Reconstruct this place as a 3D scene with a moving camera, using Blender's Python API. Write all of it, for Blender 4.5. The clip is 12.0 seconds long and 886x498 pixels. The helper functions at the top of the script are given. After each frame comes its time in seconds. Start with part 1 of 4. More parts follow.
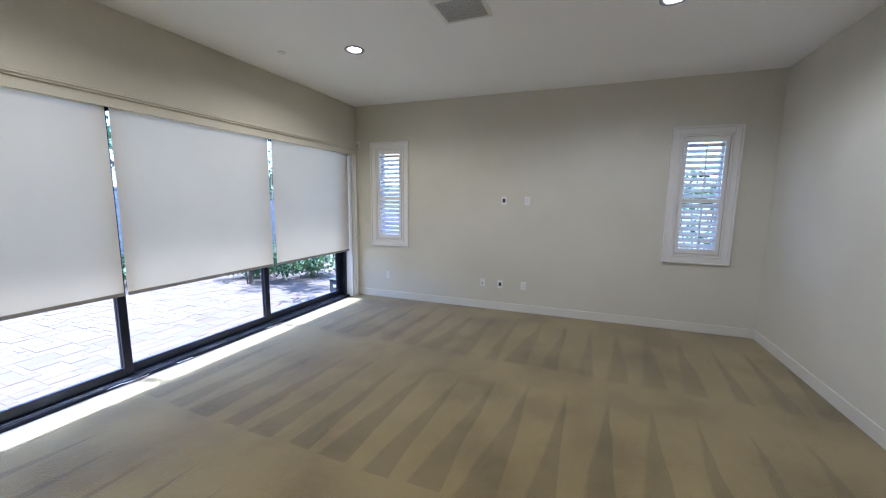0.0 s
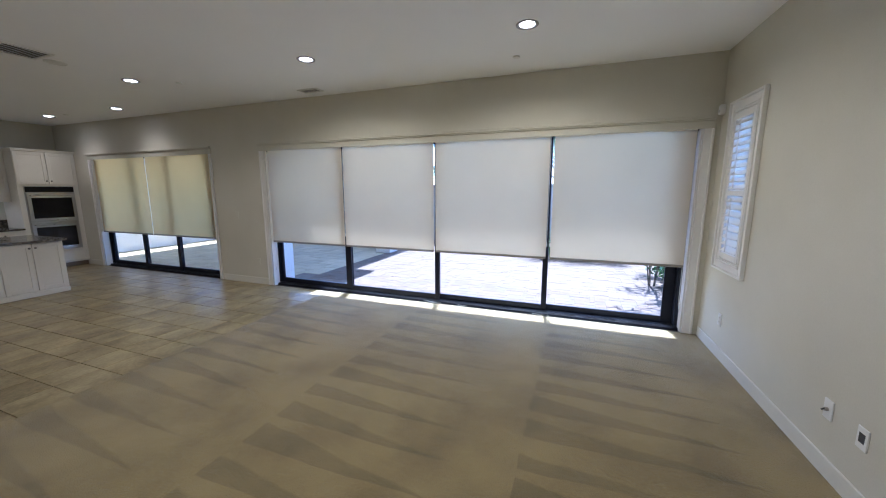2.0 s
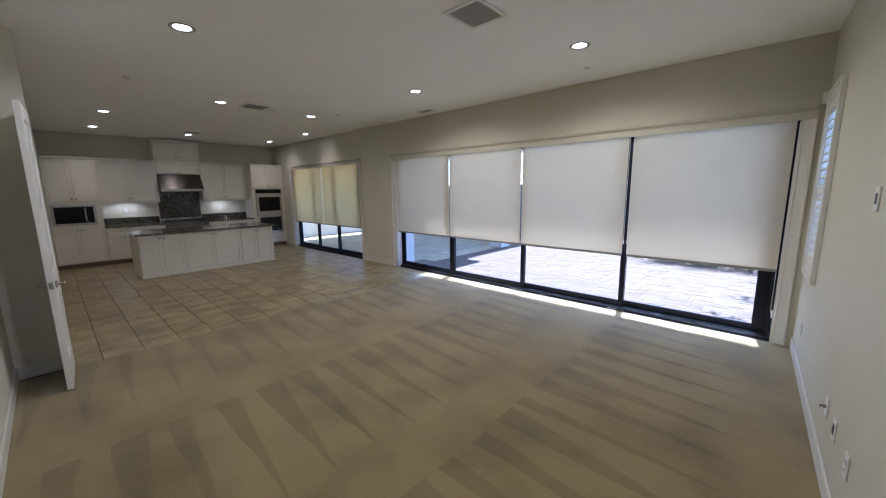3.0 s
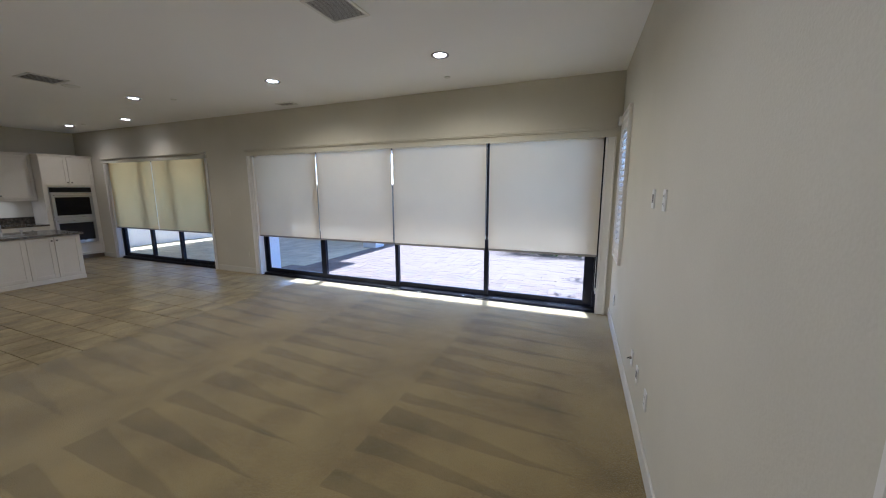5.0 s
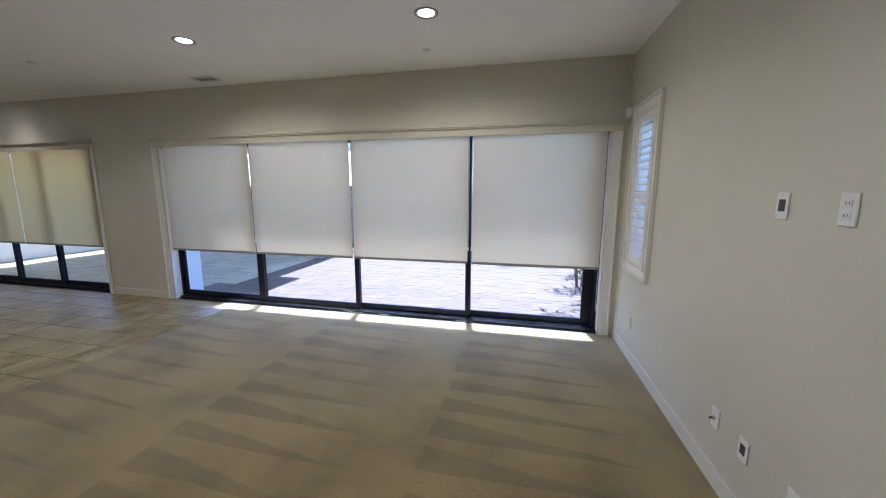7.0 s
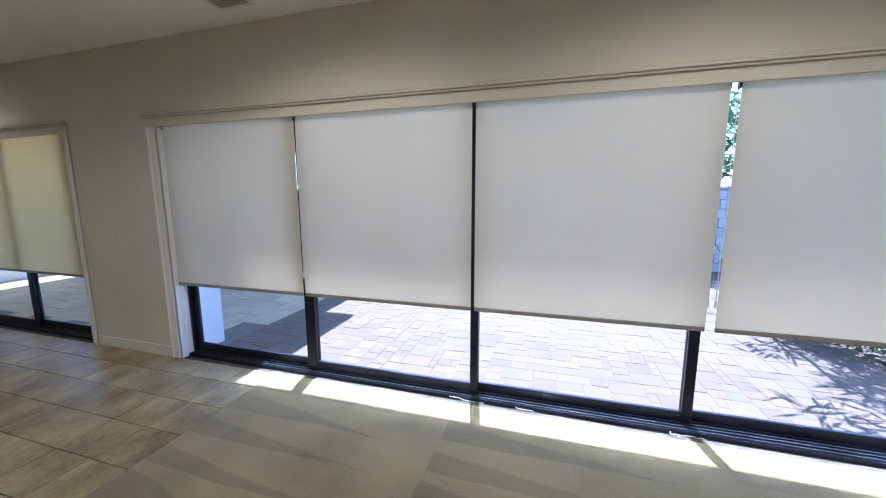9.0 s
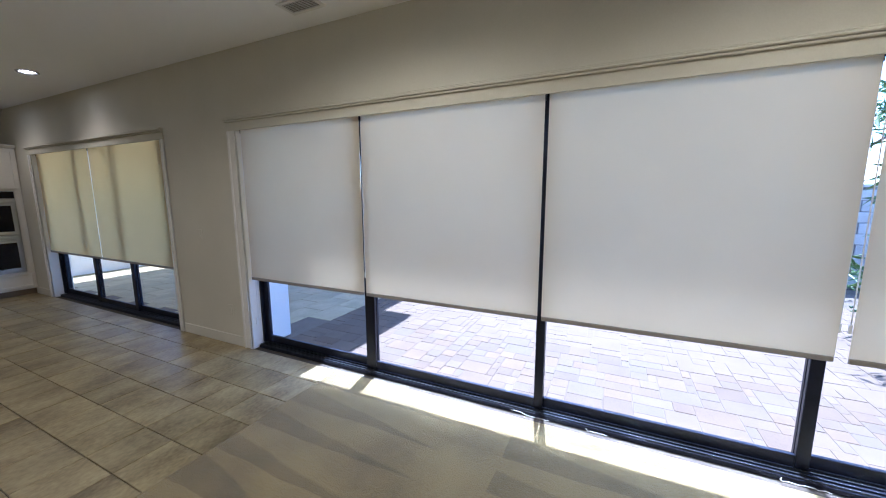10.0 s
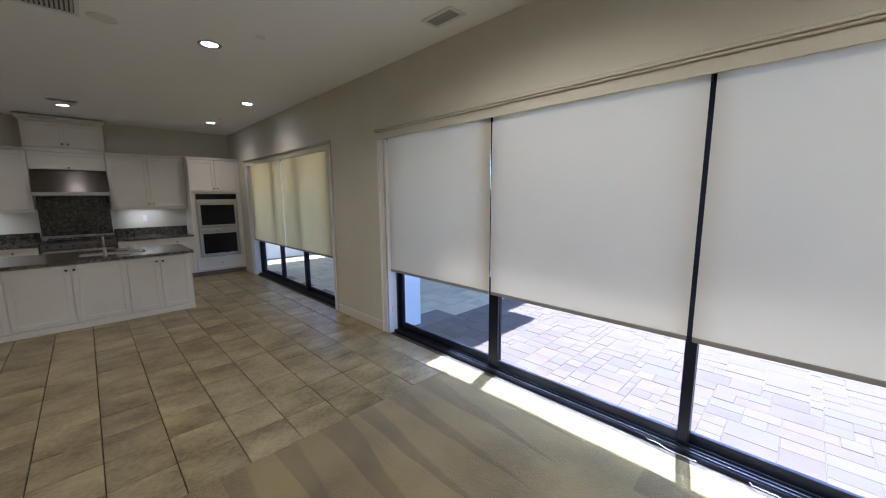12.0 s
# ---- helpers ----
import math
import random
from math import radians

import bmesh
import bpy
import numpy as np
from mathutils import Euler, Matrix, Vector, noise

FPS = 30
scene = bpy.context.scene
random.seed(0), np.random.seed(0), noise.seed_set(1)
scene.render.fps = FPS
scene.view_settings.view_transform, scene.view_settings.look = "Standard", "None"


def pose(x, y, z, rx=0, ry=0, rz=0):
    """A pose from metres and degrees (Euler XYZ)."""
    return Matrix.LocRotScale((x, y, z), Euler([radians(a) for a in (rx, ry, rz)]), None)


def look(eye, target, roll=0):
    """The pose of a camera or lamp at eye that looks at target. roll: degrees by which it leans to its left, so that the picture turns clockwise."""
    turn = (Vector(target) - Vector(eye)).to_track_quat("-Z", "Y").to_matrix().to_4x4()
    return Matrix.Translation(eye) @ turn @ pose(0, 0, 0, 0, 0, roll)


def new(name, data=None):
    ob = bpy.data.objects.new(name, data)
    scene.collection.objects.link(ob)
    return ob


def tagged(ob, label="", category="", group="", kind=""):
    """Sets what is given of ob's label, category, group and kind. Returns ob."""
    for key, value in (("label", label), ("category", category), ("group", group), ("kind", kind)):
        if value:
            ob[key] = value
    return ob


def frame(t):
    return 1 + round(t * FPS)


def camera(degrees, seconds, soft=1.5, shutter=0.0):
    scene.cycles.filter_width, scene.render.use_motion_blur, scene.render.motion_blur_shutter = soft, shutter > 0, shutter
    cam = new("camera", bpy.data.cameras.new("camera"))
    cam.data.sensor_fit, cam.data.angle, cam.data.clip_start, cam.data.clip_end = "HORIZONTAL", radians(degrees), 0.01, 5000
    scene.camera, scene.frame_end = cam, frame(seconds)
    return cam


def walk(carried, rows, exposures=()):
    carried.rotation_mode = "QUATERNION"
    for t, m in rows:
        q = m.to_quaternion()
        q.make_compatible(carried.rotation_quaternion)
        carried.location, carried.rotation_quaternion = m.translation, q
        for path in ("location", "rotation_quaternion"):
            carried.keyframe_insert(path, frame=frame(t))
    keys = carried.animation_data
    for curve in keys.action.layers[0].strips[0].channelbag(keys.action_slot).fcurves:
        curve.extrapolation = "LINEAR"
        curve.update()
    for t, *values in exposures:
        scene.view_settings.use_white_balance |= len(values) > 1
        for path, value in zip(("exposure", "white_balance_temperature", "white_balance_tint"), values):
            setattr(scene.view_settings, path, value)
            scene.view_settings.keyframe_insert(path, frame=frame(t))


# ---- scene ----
# The camera and its walk: three standing points joined by straight glides.
cam = camera(101.8, 12.0, soft=1.1)
ROWS = [
    (0.00, 0.224, -0.030, 1.595, 22.00, -7.67, 0.61),
    (0.50, 0.516, 0.888, 1.609, 44.17, -8.10, 0.38),
    (1.00, 0.808, 1.806, 1.623, 66.30, -8.60, 0.38),
    (1.50, 1.100, 2.725, 1.637, 88.26, -9.02, 0.13),
    (2.00, 1.392, 3.643, 1.651, 110.57, -9.28, -0.06),
    (2.50, 1.684, 4.561, 1.665, 132.71, -9.27, -0.68),
    (2.59, 1.737, 4.727, 1.667, 136.60, -9.29, -0.70),
    (3.00, 1.737, 4.727, 1.667, 132.62, -9.35, -0.66),
    (3.50, 1.737, 4.727, 1.667, 127.60, -9.38, -0.55),
    (4.00, 1.737, 4.727, 1.667, 122.59, -9.41, -0.43),
    (4.50, 1.737, 4.727, 1.667, 117.58, -9.44, -0.31),
    (5.00, 1.737, 4.727, 1.667, 112.56, -9.47, -0.20),
    (5.50, 1.737, 4.727, 1.667, 107.57, -9.47, -0.12),
    (6.00, 1.737, 4.727, 1.667, 102.61, -9.47, 0.05),
    (6.13, 1.737, 4.727, 1.667, 101.28, -9.33, 0.18),
    (6.50, 1.418, 4.410, 1.665, 102.31, -9.29, 0.16),
    (7.00, 0.987, 3.983, 1.663, 103.17, -9.15, 0.08),
    (7.50, 0.556, 3.555, 1.660, 104.03, -9.00, -0.01),
    (8.00, 0.125, 3.128, 1.657, 104.89, -8.86, -0.10),
    (8.50, -0.306, 2.700, 1.655, 105.75, -8.71, -0.18),
    (9.00, -0.737, 2.273, 1.652, 106.51, -8.47, -0.16),
    (9.13, -0.849, 2.161, 1.651, 106.73, -8.49, -0.12),
    (9.50, -0.849, 2.161, 1.651, 110.33, -8.47, -0.21),
    (10.00, -0.849, 2.161, 1.651, 115.27, -8.45, -0.13),
    (10.50, -0.849, 2.161, 1.651, 120.43, -8.39, -0.15),
    (11.00, -0.849, 2.161, 1.651, 125.41, -8.33, -0.26),
    (11.50, -0.849, 2.161, 1.651, 130.49, -8.26, -0.13),
    (12.00, -0.849, 2.161, 1.651, 135.36, -8.34, -0.40),
]
walk(cam, [(t, pose(x, y, z, 90 + pitch, 0, yaw) @ pose(0, 0, 0, 0, 0, roll)) for t, x, y, z, yaw, pitch, roll in ROWS],
     exposures=((0.0, 2.54, 4580, 18), (1.5, 2.51, 4570, 18), (2.6, 2.40, 4760, 18), (6.13, 2.29, 4770, 18), (9.13, 2.39, 4680, 18), (12.0, 2.36, 4780, 18)))

# World and sun
SUN_EL, SUN_AZ = 69.3, 12.5
world = bpy.data.worlds.new("sky")
scene.world = world
world.use_nodes = True
sky = world.node_tree.nodes.new("ShaderNodeTexSky")
sky.sky_type, sky.sun_disc = "NISHITA", False
sky.dust_density, sky.ozone_density = 0.4, 1.6
sky.sun_elevation, sky.sun_rotation = radians(SUN_EL), radians(270 - SUN_AZ)
world.node_tree.nodes["Background"].inputs[1].default_value = 0.15
world.node_tree.links.new(sky.outputs[0], world.node_tree.nodes["Background"].inputs[0])
sun = new("sun", bpy.data.lights.new("sun", "SUN"))
sun.data.energy, sun.data.angle, sun.data.color = 3.5, radians(0.55), (1.0, 0.985, 0.965)
h = math.cos(radians(SUN_EL))
SUN_WAY = Vector((h * math.cos(radians(SUN_AZ)), h * math.sin(radians(SUN_AZ)), -math.sin(radians(SUN_EL))))
sun.matrix_world = look((-20, -4, 30), Vector((-20, -4, 30)) + SUN_WAY)
LAMP_WATTS, WINDOW_WATTS, KITCHEN_WATTS = 12.0, 12.5, 5.1
UNDER_WATTS = 0.2


# ---- helpers for meshes ----
ORIGIN = {}


def thing(name, at, label="", category="", group="", kind=""):
    ob = new(name)
    ob.location = at
    ORIGIN[ob] = Vector(at)
    return tagged(ob, label, category, group, kind)


def mesh_of(name, bm, material, shift=None, smooth=False):
    if shift is not None:
        bmesh.ops.translate(bm, verts=bm.verts, vec=shift)
    me = bpy.data.meshes.new(name)
    bm.to_mesh(me)
    bm.free()
    if smooth:
        for p in me.polygons:
            p.use_smooth = True
    for m in (material if isinstance(material, (list, tuple)) else [material]):
        me.materials.append(m)
    return me


def part(name, bm, material, parent, label="", smooth=False, kind=""):
    ob = new(name, mesh_of(name, bm, material, -ORIGIN[parent], smooth))
    ob.parent = parent
    ORIGIN[ob] = ORIGIN[parent]
    return tagged(ob, label, kind=kind)


def solid(name, bm, material, label="", category="", group="", kind="", smooth=False):
    ob = new(name, mesh_of(name, bm, material, None, smooth))
    ORIGIN[ob] = Vector((0, 0, 0))
    return tagged(ob, label, category, group, kind)


def add_box(bm, x0, x1, y0, y1, z0, z1, bevel=0.0):
    vs = [bm.verts.new((x, y, z)) for x in (x0, x1) for y in (y0, y1) for z in (z0, z1)]
    faces = [(0, 1, 3, 2), (4, 6, 7, 5), (0, 4, 5, 1), (2, 3, 7, 6), (0, 2, 6, 4), (1, 5, 7, 3)]
    made = [bm.faces.new([vs[i] for i in f]) for f in faces]
    if bevel:
        edges = list({e for f in made for e in f.edges})
        bmesh.ops.bevel(bm, geom=edges, offset=bevel, segments=1, affect="EDGES", profile=0.5)
    return bm


def boxes(*rows, bevel=0.0):
    bm = bmesh.new()
    for r in rows:
        add_box(bm, *r, bevel=bevel)
    return bm


def turned(profile, at, axis="z", segments=24):
    """A lathe shape: profile of (radius, height), turned about an axis through at."""
    bm = bmesh.new()
    rings = []
    for r, hgt in profile:
        ring = []
        for i in range(segments):
            a = 2 * math.pi * i / segments
            p = Vector((r * math.cos(a), r * math.sin(a), hgt))
            if axis == "x":
                p = Vector((p.z, p.x, p.y))
            elif axis == "y":
                p = Vector((p.x, p.z, p.y))
            ring.append(bm.verts.new(p + Vector(at)))
        rings.append(ring)
    for a, b in zip(rings, rings[1:]):
        for i in range(segments):
            j = (i + 1) % segments
            bm.faces.new((a[i], a[j], b[j], b[i]))
    for ring in (rings[0], rings[-1]):
        if (ring[0].co - ring[segments // 2].co).length > 1e-4:
            bm.faces.new(ring)
    bmesh.ops.recalc_face_normals(bm, faces=bm.faces)
    return bm


def tube(points, radius, segments=8):
    """A round tube along a list of places."""
    bm = bmesh.new()
    pts = [Vector(p) for p in points]
    rings = []
    for i, p in enumerate(pts):
        d = (pts[min(i + 1, len(pts) - 1)] - pts[max(i - 1, 0)]).normalized()
        u = d.orthogonal().normalized() if abs(d.z) < 0.9 else Vector((1, 0, 0))
        u = (u - d * u.dot(d)).normalized()
        if rings:
            u = (last - d * last.dot(d)).normalized()
        last = u
        v = d.cross(u)
        rings.append([bm.verts.new(p + radius * (u * math.cos(2 * math.pi * k / segments) + v * math.sin(2 * math.pi * k / segments))) for k in range(segments)])
    for a, b in zip(rings, rings[1:]):
        for i in range(segments):
            j = (i + 1) % segments
            bm.faces.new((a[i], a[j], b[j], b[i]))
    bm.faces.new(rings[0])
    bm.faces.new(rings[-1])
    bmesh.ops.recalc_face_normals(bm, faces=bm.faces)
    return bm


# ---- materials ----
def surface(name, dark, light, rough=0.6, scale=1.5, fine=60.0, bump=0.1, metal=0.0, depth=0.002, vary=0.0, mid=0.5, stretch=(1, 1, 1), tint=None, speck=0.35):
    """A surface with broad mottling and fine grain, in metres. vary: how far alike pieces differ."""
    m = bpy.data.materials.new(name)
    m.use_nodes = True
    n, l = m.node_tree.nodes, m.node_tree.links
    b = n["Principled BSDF"]
    co = n.new("ShaderNodeTexCoord")
    mp = n.new("ShaderNodeMapping")
    mp.inputs["Scale"].default_value = stretch
    geo = n.new("ShaderNodeNewGeometry")
    l.new(geo.outputs["Position"], mp.inputs[0])
    where = mp.outputs[0]
    if vary:
        info = n.new("ShaderNodeObjectInfo")
        off = n.new("ShaderNodeVectorMath")
        off.operation = "MULTIPLY_ADD"
        off.inputs[1].default_value = (37, 53, 71)
        l.new(info.outputs["Random"], off.inputs[0])
        l.new(mp.outputs[0], off.inputs[2])
        where = off.outputs[0]
    broad, grain = n.new("ShaderNodeTexNoise"), n.new("ShaderNodeTexNoise")
    broad.inputs["Scale"].default_value, broad.inputs["Detail"].default_value = scale, 5
    grain.inputs["Scale"].default_value, grain.inputs["Detail"].default_value = fine, 3
    l.new(where, broad.inputs["Vector"])
    l.new(where, grain.inputs["Vector"])
    mix = n.new("ShaderNodeMath")
    mix.operation = "MULTIPLY_ADD"
    mix.inputs[1].default_value = speck
    l.new(grain.outputs[0], mix.inputs[0])
    l.new(broad.outputs[0], mix.inputs[2])
    ramp = n.new("ShaderNodeValToRGB")
    shift = (speck - 0.35) / 2
    ramp.color_ramp.elements[0].position, ramp.color_ramp.elements[1].position = mid - 0.05 + shift, mid + 0.4 + shift
    ramp.color_ramp.elements[0].color, ramp.color_ramp.elements[1].color = (*dark, 1), (*light, 1)
    l.new(mix.outputs[0], ramp.inputs[0])
    colour = ramp.outputs[0]
    if vary:
        hsv = n.new("ShaderNodeHueSaturation")
        rng = n.new("ShaderNodeMapRange")
        rng.inputs["To Min"].default_value, rng.inputs["To Max"].default_value = 1 - vary, 1 + vary
        l.new(info.outputs["Random"], rng.inputs[0])
        l.new(rng.outputs[0], hsv.inputs["Value"])
        l.new(colour, hsv.inputs["Color"])
        colour = hsv.outputs[0]
        if tint:
            spin = n.new("ShaderNodeMath")
            spin.operation = "MULTIPLY"
            spin.inputs[1].default_value = 7.31
            frac = n.new("ShaderNodeMath")
            frac.operation = "FRACT"
            half = n.new("ShaderNodeMath")
            half.operation = "MULTIPLY"
            half.inputs[1].default_value = 0.45
            l.new(info.outputs["Random"], spin.inputs[0])
            l.new(spin.outputs[0], frac.inputs[0])
            l.new(frac.outputs[0], half.inputs[0])
            blend = n.new("ShaderNodeMix")
            blend.data_type = "RGBA"
            l.new(half.outputs[0], blend.inputs[0])
            l.new(colour, blend.inputs[6])
            blend.inputs[7].default_value = (*tint, 1)
            colour = blend.outputs[2]
    l.new(colour, b.inputs["Base Color"])
    rr = n.new("ShaderNodeMapRange")
    rr.inputs["To Min"].default_value, rr.inputs["To Max"].default_value = max(0.02, rough - 0.08), min(1, rough + 0.08)
    l.new(broad.outputs[0], rr.inputs[0])
    l.new(rr.outputs[0], b.inputs["Roughness"])
    b.inputs["Metallic"].default_value = metal
    if bump:
        bp = n.new("ShaderNodeBump")
        bp.inputs["Strength"].default_value, bp.inputs["Distance"].default_value = bump, depth
        l.new(grain.outputs[0], bp.inputs["Height"])
        l.new(bp.outputs[0], b.inputs["Normal"])
    return m


WALL = surface("wall_paint", (0.585, 0.56, 0.465), (0.665, 0.64, 0.545), 0.7, 0.9, 110, 0.35)
CEIL = surface("ceiling_paint", (0.91, 0.91, 0.92), (0.94, 0.94, 0.95), 0.8, 0.7, 80, 0.25)
TRIM = surface("white_trim_paint", (0.74, 0.725, 0.69), (0.80, 0.785, 0.75), 0.4, 2, 40, 0.05)
BASEPAINT = surface("baseboard_paint", (0.64, 0.62, 0.55), (0.70, 0.68, 0.61), 0.45, 2, 40, 0.05)
CABINET = surface("cabinet_paint", (0.69, 0.66, 0.59), (0.76, 0.73, 0.66), 0.4, 2, 50, 0.05)
DOORPAINT = surface("door_paint", (0.72, 0.70, 0.65), (0.79, 0.77, 0.73), 0.38, 2, 50, 0.05)
PLASTIC = surface("white_plastic", (0.74, 0.74, 0.72), (0.8, 0.8, 0.78), 0.35, 6, 80, 0.0)
RING = surface("grey_lamp_ring", (0.30, 0.29, 0.28), (0.38, 0.37, 0.36), 0.5, 6, 80, 0.0)
KNOB = surface("dark_nickel_knob", (0.13, 0.12, 0.11), (0.19, 0.18, 0.165), 0.35, 20, 200, 0.0, metal=1.0)
DARK = surface("dark_slot", (0.03, 0.03, 0.03), (0.05, 0.05, 0.05), 0.5, 4, 60, 0.0)
VENT = surface("vent_enamel", (0.46, 0.46, 0.47), (0.54, 0.54, 0.55), 0.45, 6, 60, 0.0)
BRONZE = surface("dark_bronze_aluminium", (0.009, 0.011, 0.022), (0.018, 0.022, 0.042), 0.35, 3, 70, 0.05, metal=0.4)
TRACK = surface("aluminium_track", (0.05, 0.055, 0.07), (0.1, 0.11, 0.13), 0.35, 6, 80, 0.05, metal=0.8)
STEEL = surface("brushed_steel", (0.47, 0.46, 0.45), (0.50, 0.49, 0.48), 0.3, 4, 300, 0.0, metal=1.0, stretch=(1, 1, 4))
# Brushed steel, its colour darkened to dim lamp reflections on hood and range.
HOODSTEEL = surface("darkened_glinting_brushed_steel", (0.155, 0.143, 0.13), (0.175, 0.163, 0.15), 0.33, 4, 300, 0.0, metal=1.0, stretch=(4, 1, 1))
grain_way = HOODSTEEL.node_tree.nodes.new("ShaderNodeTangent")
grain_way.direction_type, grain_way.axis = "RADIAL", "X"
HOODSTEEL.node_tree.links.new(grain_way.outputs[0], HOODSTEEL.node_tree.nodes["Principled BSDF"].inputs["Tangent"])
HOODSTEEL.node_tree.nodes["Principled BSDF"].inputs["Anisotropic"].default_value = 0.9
NICKEL = surface("satin_nickel", (0.34, 0.32, 0.29), (0.46, 0.44, 0.4), 0.3, 20, 200, 0.0, metal=1.0)
BLACKGLASS = surface("black_oven_glass", (0.008, 0.008, 0.01), (0.016, 0.016, 0.018), 0.08, 3, 60, 0.0)
BLACKGLASS.node_tree.nodes["Principled BSDF"].inputs["Specular IOR Level"].default_value = 0.13
IRON = surface("cast_iron", (0.015, 0.015, 0.016), (0.035, 0.035, 0.036), 0.55, 8, 150, 0.2)
TOEKICK = surface("toe_kick_wood", (0.16, 0.12, 0.085), (0.24, 0.19, 0.14), 0.5, 4, 60, 0.1)
STUCCO = surface("white_stucco", (0.78, 0.765, 0.74), (0.86, 0.845, 0.82), 0.85, 1.2, 70, 0.6, depth=0.004)
BLOCK = surface("grey_block", (0.38, 0.36, 0.34), (0.52, 0.5, 0.47), 0.85, 3, 60, 0.4, vary=0.08)
MORTAR = surface("mortar", (0.2, 0.19, 0.18), (0.3, 0.29, 0.27), 0.9, 6, 90, 0.4)
GROUT = surface("grout", (0.045, 0.037, 0.028), (0.085, 0.07, 0.054), 0.85, 3, 90, 0.3)
TILE = surface("stone_look_tile", (0.14, 0.105, 0.045), (0.41, 0.34, 0.18), 0.34, 2.6, 30, 0.15, vary=0.10, mid=0.5, stretch=(1.0, 1.45, 1), speck=0.45)
PAVER = surface("tumbled_paver", (0.13, 0.086, 0.053), (0.17, 0.118, 0.075), 0.8, 3, 60, 0.3, vary=0.12, depth=0.003, tint=(0.142, 0.124, 0.104))
PATIO = surface("patio_travertine", (0.36, 0.28, 0.14), (0.56, 0.455, 0.255), 0.55, 2.5, 40, 0.2, vary=0.1)
SAND = surface("joint_sand", (0.165, 0.13, 0.1), (0.212, 0.168, 0.13), 0.95, 5, 120, 0.4)
EARTH = surface("garden_soil", (0.09, 0.07, 0.05), (0.18, 0.145, 0.11), 0.95, 2, 40, 0.7, depth=0.02)
BARK = surface("bark", (0.1, 0.075, 0.05), (0.2, 0.16, 0.12), 0.9, 12, 80, 0.7, depth=0.006)
LEAF = surface("leaf", (0.035, 0.075, 0.02), (0.10, 0.17, 0.045), 0.5, 3, 30, 0.0)
LEAF2 = surface("bright_leaf", (0.07, 0.13, 0.03), (0.16, 0.26, 0.07), 0.5, 3, 30, 0.0)
GREYMETAL = surface("grey_enamel", (0.05, 0.052, 0.056), (0.08, 0.083, 0.088), 0.45, 5, 60, 0.05)
ROOF = surface("roof_tile_clay", (0.2, 0.13, 0.1), (0.33, 0.23, 0.18), 0.8, 3, 40, 0.4)
GRANITE = surface("speckled_granite", (0.03, 0.028, 0.026), (0.31, 0.265, 0.20), 0.16, 26, 120, 0.0, mid=0.62)
SPLASH = surface("dark_granite_splash", (0.015, 0.014, 0.011), (0.17, 0.14, 0.10), 0.2, 19, 110, 0.0, mid=0.62)
CORD = surface("pale_cord", (0.6, 0.58, 0.53), (0.7, 0.68, 0.63), 0.6, 20, 200, 0.0)


